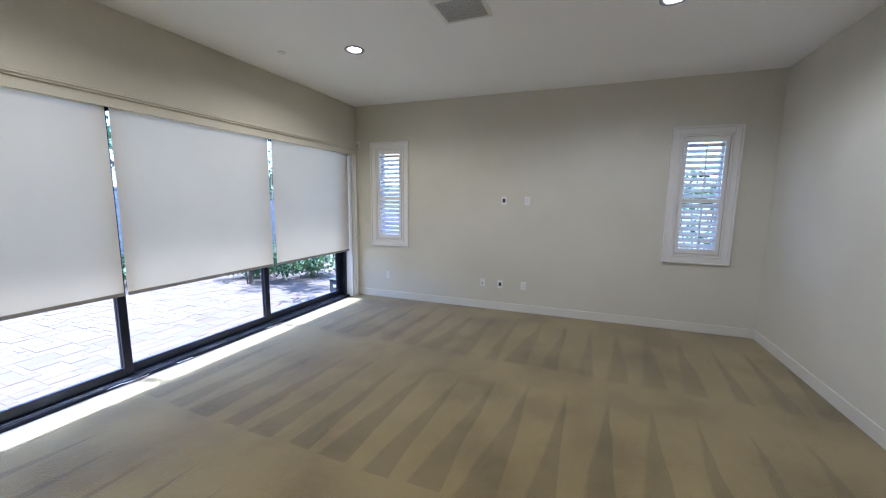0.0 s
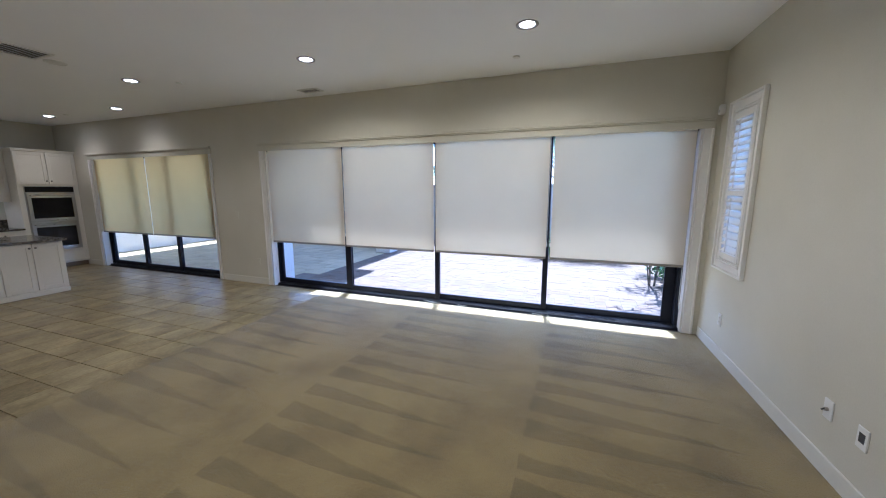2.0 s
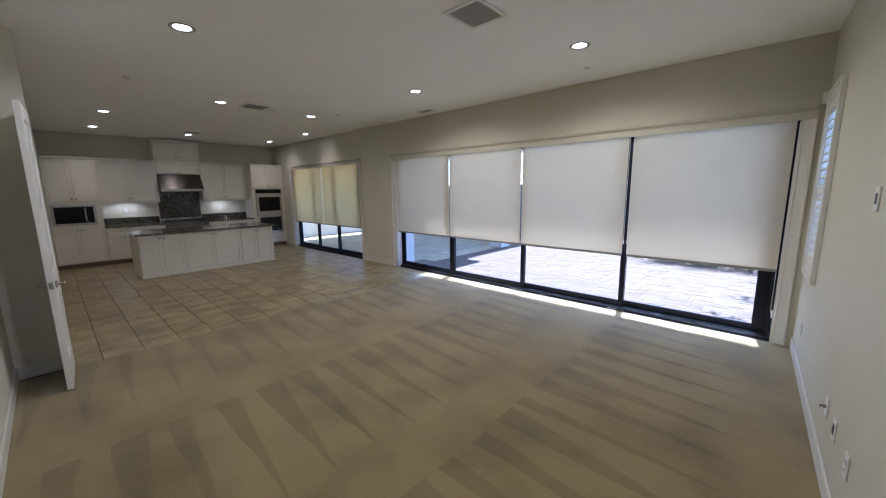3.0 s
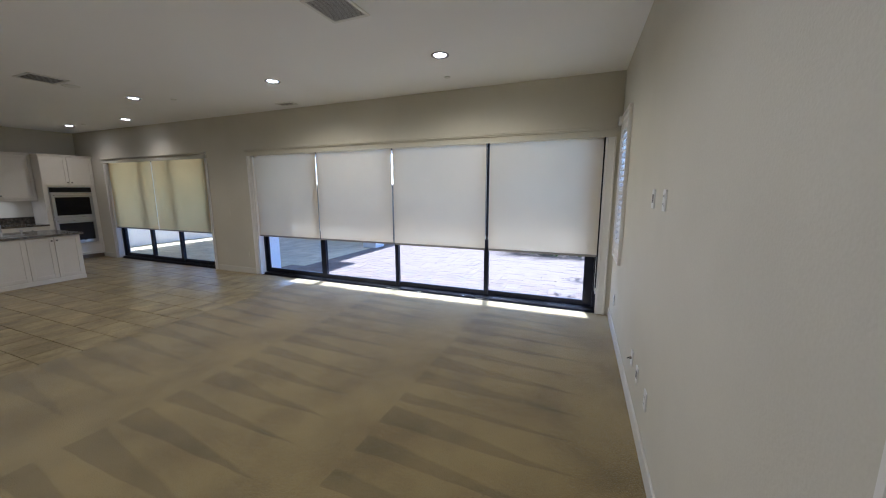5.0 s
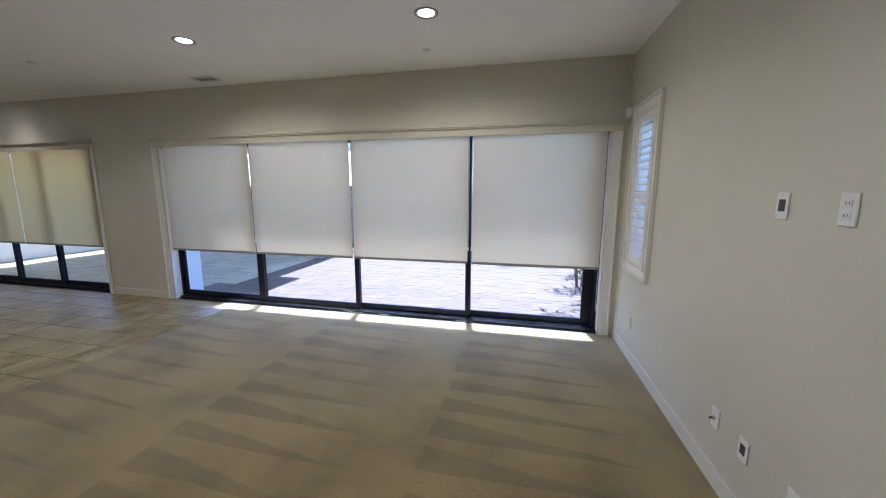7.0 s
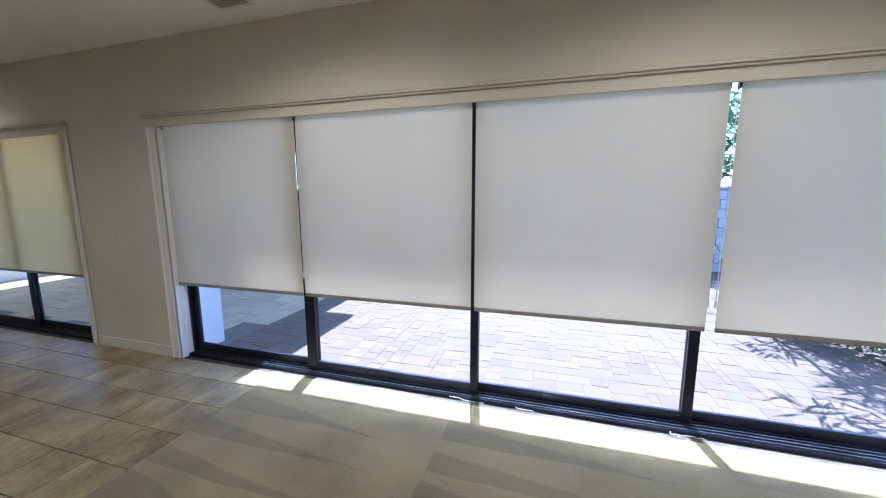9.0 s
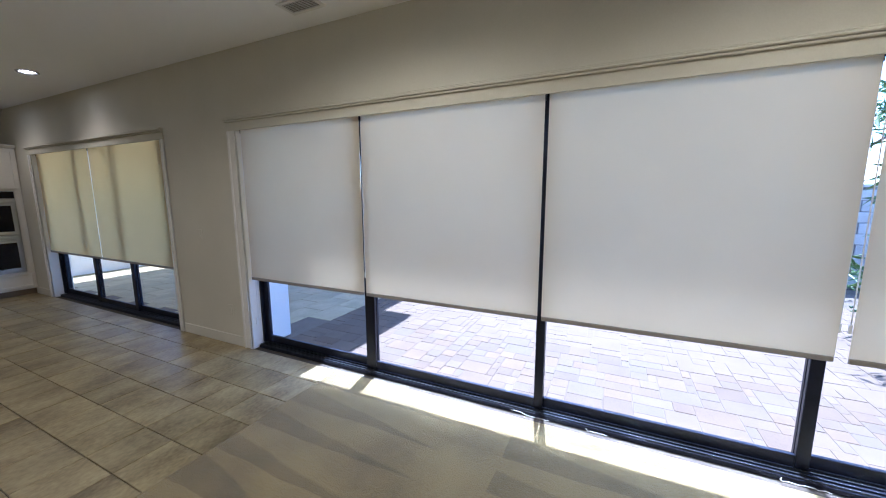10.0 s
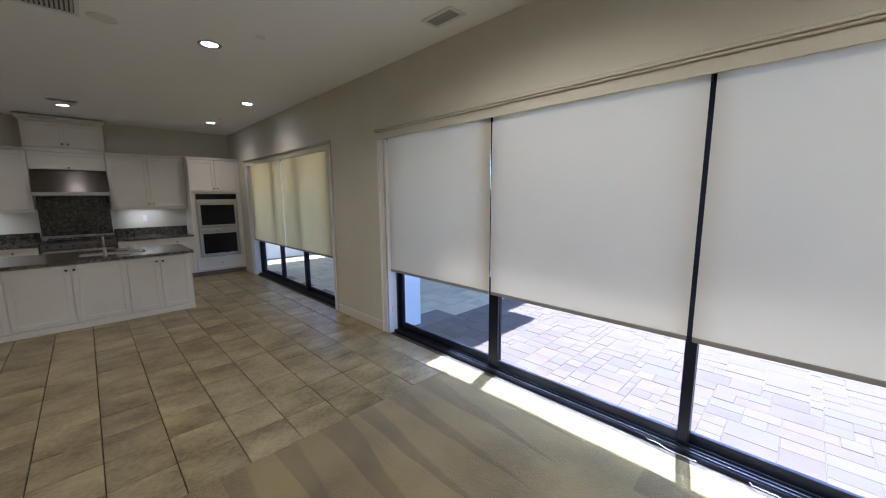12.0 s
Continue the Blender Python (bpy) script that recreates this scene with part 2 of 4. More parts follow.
def carpet_material():
    """Beige cut pile with the wedge-shaped lay that a vacuum cleaner leaves."""
    m = surface("beige_carpet", (0.16, 0.119, 0.044), (0.288, 0.222, 0.09), 0.95, 1.6, 150, 0.8, depth=0.008, speck=0.8)
    n, l = m.node_tree.nodes, m.node_tree.links
    b = n["Principled BSDF"]
    geo = [k for k in n if k.bl_idname == "ShaderNodeNewGeometry"][0]
    warp = n.new("ShaderNodeTexNoise")
    warp.inputs["Scale"].default_value = 1.3
    l.new(geo.outputs["Position"], warp.inputs["Vector"])
    addw = n.new("ShaderNodeVectorMath")
    addw.operation = "MULTIPLY_ADD"
    addw.inputs[1].default_value = (0.09, 0.10, 0)
    l.new(warp.outputs["Color"], addw.inputs[0])
    l.new(geo.outputs["Position"], addw.inputs[2])
    sep = n.new("ShaderNodeSeparateXYZ")
    l.new(addw.outputs[0], sep.inputs[0])

    def calc(op, a, c, d=None):
        k = n.new("ShaderNodeMath")
        k.operation = op
        for i, v in enumerate((a, c, d)):
            if v is None:
                continue
            if isinstance(v, (int, float)):
                k.inputs[i].default_value = v
            else:
                l.new(v, k.inputs[i])
        return k.outputs[0]

    # rows of strokes 1.77 m long; each leaves a dark wedge, widest where the stroke starts
    row = calc("MULTIPLY_ADD", sep.outputs[1], 1 / 1.765, 0.057)
    along = calc("FRACT", row, 0)
    lane = calc("MULTIPLY_ADD", calc("FLOOR", row, 0), 0.37, calc("MULTIPLY", sep.outputs[0], 3.3))
    spot = n.new("ShaderNodeCombineXYZ")
    l.new(calc("FLOOR", lane, 0), spot.inputs[0])
    l.new(calc("FLOOR", row, 0), spot.inputs[1])
    chance = n.new("ShaderNodeTexWhiteNoise")
    l.new(spot.outputs[0], chance.inputs["Vector"])
    wide = calc("MULTIPLY_ADD", chance.outputs["Value"], 0.42, 0.40)
    taper = calc("SUBTRACT", 1.0, calc("MULTIPLY", along, 1.28))
    wedge = calc("ADD", calc("SUBTRACT", calc("FRACT", lane, 0), 1.0), calc("MULTIPLY", wide, taper))
    soft = n.new("ShaderNodeMapRange")
    soft.interpolation_type = "SMOOTHSTEP"
    soft.inputs["From Min"].default_value, soft.inputs["From Max"].default_value = -0.05, 0.05
    soft.inputs["To Min"].default_value, soft.inputs["To Max"].default_value = 0.08, -0.20
    l.new(wedge, soft.inputs[0])
    patch = n.new("ShaderNodeTexNoise")
    patch.inputs["Scale"].default_value = 0.55
    l.new(geo.outputs["Position"], patch.inputs["Vector"])
    lay = n.new("ShaderNodeMapRange")
    lay.inputs["From Min"].default_value, lay.inputs["From Max"].default_value = 0.38, 0.62
    lay.inputs["To Min"].default_value, lay.inputs["To Max"].default_value = 0.75, 1.15
    l.new(patch.outputs[0], lay.inputs[0])
    value = calc("MULTIPLY_ADD", soft.outputs[0], lay.outputs[0], 1.0)
    hsv = n.new("ShaderNodeHueSaturation")
    l.new(value, hsv.inputs["Value"])
    l.new(b.inputs["Base Color"].links[0].from_socket, hsv.inputs["Color"])
    l.new(hsv.outputs[0], b.inputs["Base Color"])
    b.inputs["Sheen Weight"].default_value = 0.45
    # Bluish tint puts the skylight's glare near the doors into the carpet's colour.
    b.inputs["Sheen Tint"].default_value = (0.85, 0.93, 1.0, 1)
    b.inputs["Sheen Roughness"].default_value = 0.35
    return m


def glass_material():
    m = bpy.data.materials.new("clear_glass")
    m.use_nodes = True
    b = m.node_tree.nodes["Principled BSDF"]
    b.inputs["Base Color"].default_value = (0.96, 0.985, 0.98, 1)
    b.inputs["Roughness"].default_value = 0.0
    b.inputs["IOR"].default_value = 1.05
    b.inputs["Transmission Weight"].default_value = 1.0
    return m


def blind_material(name, tint, through_share):
    """Woven roller-blind cloth that lets some daylight through."""
    m = surface(name, tuple(c * 0.94 for c in tint), tint, 0.8, 1.2, 500, 0.15, depth=0.001)
    n, l = m.node_tree.nodes, m.node_tree.links
    b = n["Principled BSDF"]
    tr = n.new("ShaderNodeBsdfTranslucent")
    l.new(b.inputs["Base Color"].links[0].from_socket, tr.inputs["Color"])
    mix = n.new("ShaderNodeMixShader")
    mix.inputs[0].default_value = through_share
    l.new(b.outputs[0], mix.inputs[1])
    l.new(tr.outputs[0], mix.inputs[2])
    l.new(mix.outputs[0], n["Material Output"].inputs[0])
    return m


def glow_material(name, colour, strength):
    m = bpy.data.materials.new(name)
    m.use_nodes = True
    b = m.node_tree.nodes["Principled BSDF"]
    b.inputs["Base Color"].default_value = (0.8, 0.8, 0.78, 1)
    b.inputs["Emission Color"].default_value = (*colour, 1)
    b.inputs["Emission Strength"].default_value = strength
    return m


CARPET = carpet_material()
GLASS = glass_material()
BLIND = blind_material("blind_cloth", (0.87, 0.785, 0.625), 0.6)
BLIND_CREAM = blind_material("cream_blind_cloth", (0.97, 0.815, 0.535), 0.94)
HEM = surface("blind_hem", (0.27, 0.245, 0.22), (0.33, 0.305, 0.275), 0.7, 6, 200, 0.1)
LAMPGLOW = glow_material("lamp_diffuser", (1.0, 0.9, 0.74), 5.0)
STRIPGLOW = glow_material("strip_diffuser", (1.0, 0.93, 0.8), 3.0)

# ---- plan ----
XW, XE, YN, YS, ZC = -3.34, 2.13, 5.00, -7.39, 3.06
SKEW = math.atan(0.034)         # the end wall stands two degrees off square, turning about its corner by the doors
XO = -3.60                     # outer face of the sliding-door wall
HEAD, HIGH = 2.295, 2.76        # head inside the room, and of the taller glass doors outside it
MAIN = (-1.31, 4.84)           # main sliding doors, along y
KITCH = (-6.15, -2.61)         # kitchen sliding doors
TILE_EDGE = -0.14
GROUND = -0.06

def skewed(ob):
    """Turn a thing built square on the end wall to the wall's true line."""
    turn = Matrix.Translation((XW, YN, 0)) @ Matrix.Rotation(SKEW, 4, "Z") @ Matrix.Translation((-XW, -YN, 0))
    ob.matrix_world = turn @ Matrix.Translation(ob.location)
    return ob


# Floor slab with carpet on it, tiles come last.
slab = solid("floor", boxes((XO, XE + 0.2, YS - 0.2, YN + 0.42, -0.3, -0.012)), GROUT, "concrete floor slab with grout joints under the tiles", "floor", kind="structure")
bm = bmesh.new()
add_box(bm, XW + 0.002, XE - 0.002, TILE_EDGE, YN + 0.2, -0.011, 0.002)
solid("floor_carpet", bm, CARPET, "beige cut-pile carpet with vacuum marks", "carpet", kind="structure")

# Walls, with openings through them.
def wall_along_y(name, x0, x1, y0, y1, holes, z1=ZC, mat=WALL, label=""):
    rows, at = [], y0
    for h0, h1, zb, zt in sorted(holes):
        if h0 > at:
            rows.append((x0, x1, at, h0, -0.01, z1))
        if zb > 0:
            rows.append((x0, x1, h0, h1, -0.01, zb))
        rows.append((x0, x1, h0, h1, zt, z1))
        at = h1
    if at < y1:
        rows.append((x0, x1, at, y1, -0.01, z1))
    return solid(name, boxes(*rows), mat, label, "wall", kind="structure")


def wall_along_x(name, y0, y1, x0, x1, holes, z1=ZC, mat=WALL, label=""):
    rows, at = [], x0
    for h0, h1, zb, zt in sorted(holes):
        rows += [(at, h0, y0, y1, -0.01, z1), (h0, h1, y0, y1, -0.01, zb), (h0, h1, y0, y1, zt, z1)]
        at = h1
    rows.append((at, x1, y0, y1, -0.01, z1))
    return solid(name, boxes(*rows), mat, label, "wall", kind="structure")


W1, W2 = (-2.955, -2.52), (1.21, 1.685)      # clear openings of the shuttered windows
WZ = (0.975, 2.375)
wall_along_y("wall_west", -3.462, XW, YS, YN, [(*KITCH, 0, HEAD + 0.07), (*MAIN, 0, HEAD + 0.07)], label="beige painted wall with two wide sliding door openings")
wall_along_y("wall_west_outer", XO, -3.463, YS - 0.2, YN + 0.2, [(*KITCH, 0, HIGH), (*MAIN, 0, HIGH)], 3.3, STUCCO, "white stucco outer face of the house wall")
skewed(wall_along_x("wall_north", YN, YN + 0.2, -3.455, XE + 0.1, [(*W1, *WZ), (*W2, *WZ)], label="pale painted wall with two shuttered windows"))
wall_along_y("wall_east", XE, XE + 0.2, -0.2, YN + 0.42, [], label="plain pale painted wall")
wall_along_x("wall_south", YS - 0.2, YS, -3.462, XE + 0.2, [], label="painted kitchen wall behind the cabinets")
# The short return wall and the doorway wall behind the open door.
solid("wall_return", boxes((1.90, XE + 0.2, -0.4, -0.2, -0.01, ZC)), WALL, "short return wall behind the open door", "wall", kind="structure")
wall_along_y("wall_pantry", 1.76, 1.90, YS, -0.2, [(-0.92, -0.28, 0, 2.42)], label="painted wall with a doorway")
solid("wall_pantry_back", boxes((XE, XE + 0.2, YS, -0.4, -0.01, ZC)), WALL, "plain wall behind the doorway", "wall", kind="structure")

solid("ceiling", boxes((XO - 0.02, XE + 0.22, YS - 0.22, YN + 0.46, ZC, ZC + 0.15)), CEIL, "flat white painted ceiling", "ceiling", kind="structure")

# Baseboards
def baseboard(name, rows):
    bm = bmesh.new()
    for x0, x1, y0, y1 in rows:
        add_box(bm, x0, x1, y0, y1, 0.0, 0.115, 0.004)
    return solid(name, bm, BASEPAINT, "pale painted baseboard along the wall", "baseboard", kind="structure")


skewed(baseboard("baseboard_north", [(XW + 0.03, XE + 0.006, YN - 0.014, YN)]))
baseboard("baseboard_east", [(XE - 0.014, XE, -0.2, YN + 0.17), (1.765, XE - 0.015, -0.2, -0.186)])
baseboard("baseboard_west", [(XW, XW + 0.014, KITCH[1] + 0.092, MAIN[0] - 0.092), (XW, XW + 0.014, YS + 0.64, KITCH[0] - 0.092)])


# ---- sliding doors, casings and blinds ----
def casing(name, y0, y1, top, wide):
    """Stepped painted casing round a sliding-door opening: side boards, a flat fascia over the blinds and a moulded head."""
    t = thing(name, (XW, (y0 + y1) / 2, 0), "pale painted stepped door casing", "door casing", kind="structure")
    for a, b, s in ((y0 - wide, y0, 1), (y1, y1 + wide, -1)):
        bm = boxes((XW, XW + 0.014, a, b, 0, top), bevel=0.003)
        o = a if s > 0 else b - 0.024
        add_box(bm, XW, XW + 0.026, o, o + 0.024, 0, top, 0.005)
        i = b - 0.016 if s > 0 else a
        add_box(bm, XW, XW + 0.020, i, i + 0.016, 0, top, 0.004)
        part("side_casing", bm, TRIM, t)
    e0, e1 = y0 - wide, min(y1 + wide, YN - 0.02)
    part("fascia", boxes((XW, XW + 0.016, e0, e1, top, top + 0.08), bevel=0.002), WALL, t)
    for z0, z1, d in ((0.081, 0.096, 0.038), (0.0965, 0.113, 0.054), (0.1135, 0.126, 0.044)):
        part("head_moulding", boxes((XW, XW + d, e0 - 0.012, e1, top + z0, top + z1), bevel=0.004), WALL, t)
    part("jamb_lining", boxes((-3.461, XW, y0 - 0.001, y0 + 0.014, 0, top - 0.002)), TRIM, t)
    part("jamb_lining", boxes((-3.461, XW, y1 - 0.014, y1 + 0.001, 0, top - 0.002)), TRIM, t)
    part("head_lining", boxes((-3.461, XW, y0, y1, HEAD + 0.056, HEAD + 0.07)), TRIM, t)
    return t


def sliding_door(name, y0, y1, posts, label):
    """Dark framed sliding glass doors: fixed frame with track, then one leaf for each bay. posts: where the stiles of two leaves overlap."""
    t = thing(name, (-3.5, (y0 + y1) / 2, 0), label, "sliding door", kind="structure")
    bm = boxes((-3.575, -3.408, y0 + 0.001, y1 - 0.001, -0.012, 0.022), bevel=0.003)
    part("sill", bm, BRONZE, t)
    for x in (-3.562, -3.528, -3.493, -3.455, -3.42):
        part("track_rail", boxes((x - 0.003, x + 0.003, y0 + 0.02, y1 - 0.02, 0.022, 0.034)), TRACK, t, "bare aluminium track rail")
    part("side_frame", boxes((-3.575, -3.462, y0 + 0.002, y0 + 0.035, 0.035, HIGH - 0.02), bevel=0.003), BRONZE, t)
    part("side_frame", boxes((-3.575, -3.462, y1 - 0.06, y1 - 0.002, 0.035, HIGH - 0.02), bevel=0.003), BRONZE, t)
    part("head_frame", boxes((-3.575, -3.462, y0 + 0.06, y1 - 0.06, HIGH - 0.04, HIGH - 0.002), bevel=0.003), BRONZE, t)
    last = len(posts)
    for i in range(last + 1):
        xc = (-3.51, -3.475, -3.51, -3.545)[i]
        a, s = (posts[i - 1][0], posts[i - 1][1] - posts[i - 1][0]) if i else (y0 + 0.036, 0.06)
        b, e = (posts[i][1], posts[i][1] - posts[i][0]) if i < last else (y1 - 0.06, 0.12)
        leaf = part("door_leaf", boxes((xc - 0.014, xc + 0.014, a, a + s, 0.036, HIGH - 0.045), (xc - 0.014, xc + 0.014, b - e, b, 0.036, HIGH - 0.045),
                                       (xc - 0.014, xc + 0.014, a + s, b - e, 0.036, 0.115), (xc - 0.014, xc + 0.014, a + s, b - e, HIGH - 0.085, HIGH - 0.045), bevel=0.003), BRONZE, t)
        pane = part("pane", boxes((xc - 0.003, xc + 0.003, a + s - 0.005, b - e + 0.005, 0.11, HIGH - 0.08)), GLASS, leaf, "clear glass pane")
        pane.visible_shadow = False
    return t


def blind(y0, y1, bottom, top, x, label, group, chain_side, cloth=BLIND):
    t = thing("roller_blind", (x, (y0 + y1) / 2, top), label, "roller blind", group)
    part("tube", turned([(0.0, -(y1 - y0) / 2), (0.022, -(y1 - y0) / 2), (0.022, (y1 - y0) / 2), (0.0, (y1 - y0) / 2)], (x - 0.02, (y0 + y1) / 2, top + 0.004), "y", 16), cloth, t)
    bm = bmesh.new()
    cols, rows = 14, 10
    g = [[None] * (cols + 1) for _ in range(rows + 1)]
    for r in range(rows + 1):
        for c in range(cols + 1):
            y, z = y0 + (y1 - y0) * c / cols, top + (bottom + 0.03 - top) * r / rows
            g[r][c] = bm.verts.new((x + 0.004 * noise.noise((y * 1.7, z * 0.8, 3.0)) * r / rows, y, z))
    for r in range(rows):
        for c in range(cols):
            bm.faces.new((g[r][c], g[r][c + 1], g[r + 1][c + 1], g[r + 1][c]))
    bm.normal_update()
    ext = bmesh.ops.extrude_face_region(bm, geom=bm.faces[:])
    bmesh.ops.translate(bm, verts=[v for v in ext["geom"] if isinstance(v, bmesh.types.BMVert)], vec=(-0.0012, 0, 0))
    part("cloth", bm, cloth, t)
    part("hem_bar", boxes((x - 0.008, x + 0.007, y0 + 0.001, y1 - 0.001, bottom, bottom + 0.03), bevel=0.004), HEM, t, "grey hem bar")
    part("bracket", boxes((x - 0.045, x + 0.004, y0 - 0.004, y0 - 0.0005, top - 0.05, top + 0.03)), BRONZE, t)
    part("bracket", boxes((x - 0.045, x + 0.004, y1 + 0.0005, y1 + 0.004, top - 0.05, top + 0.03)), BRONZE, t)
    if chain_side:
        yc = y0 - 0.006 if chain_side < 0 else y1 + 0.006
        part("chain_weight", turned([(0.0, 0.0), (0.008, 0.003), (0.008, 0.05), (0.0, 0.053)], (x - 0.012, yc, bottom + 0.16), "z", 10), PLASTIC, t)
        part("pull_chain", tube([(x - 0.018, yc, top), (x - 0.014, yc, 1.6), (x - 0.012, yc, bottom + 0.2)], 0.003, 6), PLASTIC, t)
    return t


casing("door_casing_main", MAIN[0], MAIN[1], HEAD, 0.105)
casing("door_casing_kitchen", KITCH[0], KITCH[1], HEAD, 0.07)
sliding_door("door_sliding_main", *MAIN, [(0.125, 0.232), (1.693, 1.758), (3.230, 3.297)], "four dark bronze framed sliding glass doors to the patio")
sliding_door("door_sliding_kitchen", *KITCH, [(-4.98, -4.895), (-3.92, -3.835)], "three dark bronze framed sliding glass doors beside the kitchen")
BX = -3.382
for a, b, side in ((-1.293, 0.187, 1), (0.208, 1.711, 0), (1.738, 3.273, 1), (3.328, 4.806, -1)):
    blind(a, b, 0.765, 2.325, BX, "white translucent roller blind pulled low over the doors", "blinds on the main doors", side)
for a, b, side in ((-6.13, -4.475, 1), (-4.455, -2.63, 0)):
    blind(a, b, 0.75, 2.325, BX, "cream roller blind pulled low over the kitchen doors", "blinds on the kitchen doors", side, BLIND_CREAM)


# ---- shuttered windows ----
def shutter_window(name, x0, x1, label):
    z0, z1 = WZ
    t = thing(name, ((x0 + x1) / 2, YN, z0), label, "window", kind="structure")
    c, s = 0.115, YN - 0.008
    bm = bmesh.new()
    # three stepped mouldings, the outer and the inner ones proud of the flat board between
    for o, i, d in ((c, c - 0.022, 0.036), (c - 0.0225, 0.034, 0.020), (0.0335, 0.018, 0.030), (0.0175, 0.0, 0.022)):
        for r in ((x0 - o, x0 - i, z0 - o, z1 + o), (x1 + i, x1 + o, z0 - o, z1 + o), (x0 - i, x1 + i, z0 - o, z0 - i), (x0 - i, x1 + i, z1 + i, z1 + o)):
            add_box(bm, r[0], r[1], YN - d, YN, r[2], r[3], 0.004)
    part("casing", bm, TRIM, t)
    f = 0.05
    zm = z0 + 0.62
    part("reveal", boxes((x0, x0 + 0.008, YN - 0.002, YN + 0.119, z0, z1), (x1 - 0.008, x1, YN - 0.002, YN + 0.119, z0, z1), (x0 + 0.008, x1 - 0.008, YN - 0.002, YN + 0.119, z0, z0 + 0.008), (x0 + 0.008, x1 - 0.008, YN - 0.002, YN + 0.119, z1 - 0.008, z1)), TRIM, t, "white painted window reveal")
    part("shutter_frame", boxes((x0 + 0.009, x0 + f, s - 0.015, s + 0.015, z0 + 0.009, z1 - 0.009), (x1 - f, x1 - 0.009, s - 0.015, s + 0.015, z0 + 0.009, z1 - 0.009), (x0 + f, x1 - f, s - 0.015, s + 0.015, z0 + 0.009, z0 + 0.07),
                                (x0 + f, x1 - f, s - 0.015, s + 0.015, z1 - 0.07, z1 - 0.009), (x0 + f, x1 - f, s - 0.015, s + 0.015, zm, zm + 0.05), bevel=0.003), TRIM, t, "white painted shutter frame")
    for lo, hi in ((z0 + 0.07, zm), (zm + 0.05, z1 - 0.07)):
        count = max(2, round((hi - lo) / 0.066))
        for i in range(count):
            z = lo + (hi - lo) * (i + 0.5) / count
            bm = boxes((x0 + f + 0.002, x1 - f - 0.002, -0.036, 0.036, -0.005, 0.005), bevel=0.003)
            bmesh.ops.rotate(bm, verts=bm.verts, matrix=Matrix.Rotation(radians(38), 3, "X"))
            bmesh.ops.translate(bm, verts=bm.verts, vec=(0, s + 0.005, z))
            part("louver", bm, TRIM, t)
        part("tilt_rod", boxes(((x0 + x1) / 2 - 0.006, (x0 + x1) / 2 + 0.006, s - 0.047, s - 0.036, lo + 0.02, hi - 0.02), bevel=0.002), TRIM, t)
    part("window_frame", boxes((x0, x0 + 0.04, YN + 0.12, YN + 0.17, z0, z1), (x1 - 0.04, x1, YN + 0.12, YN + 0.17, z0, z1), (x0 + 0.04, x1 - 0.04, YN + 0.12, YN + 0.17, z0, z0 + 0.04),
                               (x0 + 0.04, x1 - 0.04, YN + 0.12, YN + 0.17, z1 - 0.04, z1), (x0 + 0.04, x1 - 0.04, YN + 0.12, YN + 0.17, (z0 + z1) / 2 - 0.02, (z0 + z1) / 2 + 0.02)), TRIM, t)
    pane = part("pane", boxes((x0 + 0.03, x1 - 0.03, YN + 0.143, YN + 0.147, z0 + 0.03, z1 - 0.03)), GLASS, t, "clear glass pane")
    pane.visible_shadow = False
    return t


skewed(shutter_window("window_1", *W1, "narrow window with white plantation shutters near the sliding doors"))
skewed(shutter_window("window_2", *W2, "narrow window with white plantation shutters partly open"))


# ---- ceiling fixtures ----
def downlight(x, y, watts, cone, blend, colour):
    t = thing("downlight", (x, y, ZC), "round white recessed ceiling downlight, lit", "downlight", "ceiling downlights")
    part("trim_ring", turned([(0.066, -0.001), (0.068, -0.004), (0.090, -0.011), (0.097, -0.006), (0.097, -0.001)], (x, y, ZC), "z", 32), RING, t, smooth=True)
    part("diffuser", turned([(0.0, -0.0035), (0.064, -0.003), (0.064, -0.001)], (x, y, ZC), "z", 32), LAMPGLOW, t, "glowing warm white diffuser")
    lamp = bpy.data.objects.new("downlight_beam", bpy.data.lights.new("downlight_beam", "SPOT"))
    scene.collection.objects.link(lamp)
    lamp.data.energy, lamp.data.color, lamp.data.shadow_soft_size = watts, colour, 0.06
    lamp.data.spot_size, lamp.data.spot_blend = radians(cone), blend
    lamp.matrix_world = pose(x, y, ZC - 0.03)
    return t


LAMPS = [(-2.02, 3.14), (0.70, 3.20), (-2.02, 0.77), (0.77, 0.84), (-0.30, -1.84), (-1.835, -1.90), (0.89, -3.92), (-2.77, -3.99), (-2.72, -5.97), (-0.78, -5.95), (0.90, -5.97)]
for x, y in LAMPS:
    if y > -1:
        downlight(x, y, LAMP_WATTS if x > 0 else WINDOW_WATTS, 165, 0.5, (1.0, 0.85, 0.64) if x > 0 else (1.0, 0.79, 0.47))
    else:
        downlight(x, y, KITCHEN_WATTS, 140, 1.0, (1.0, 0.76, 0.49))


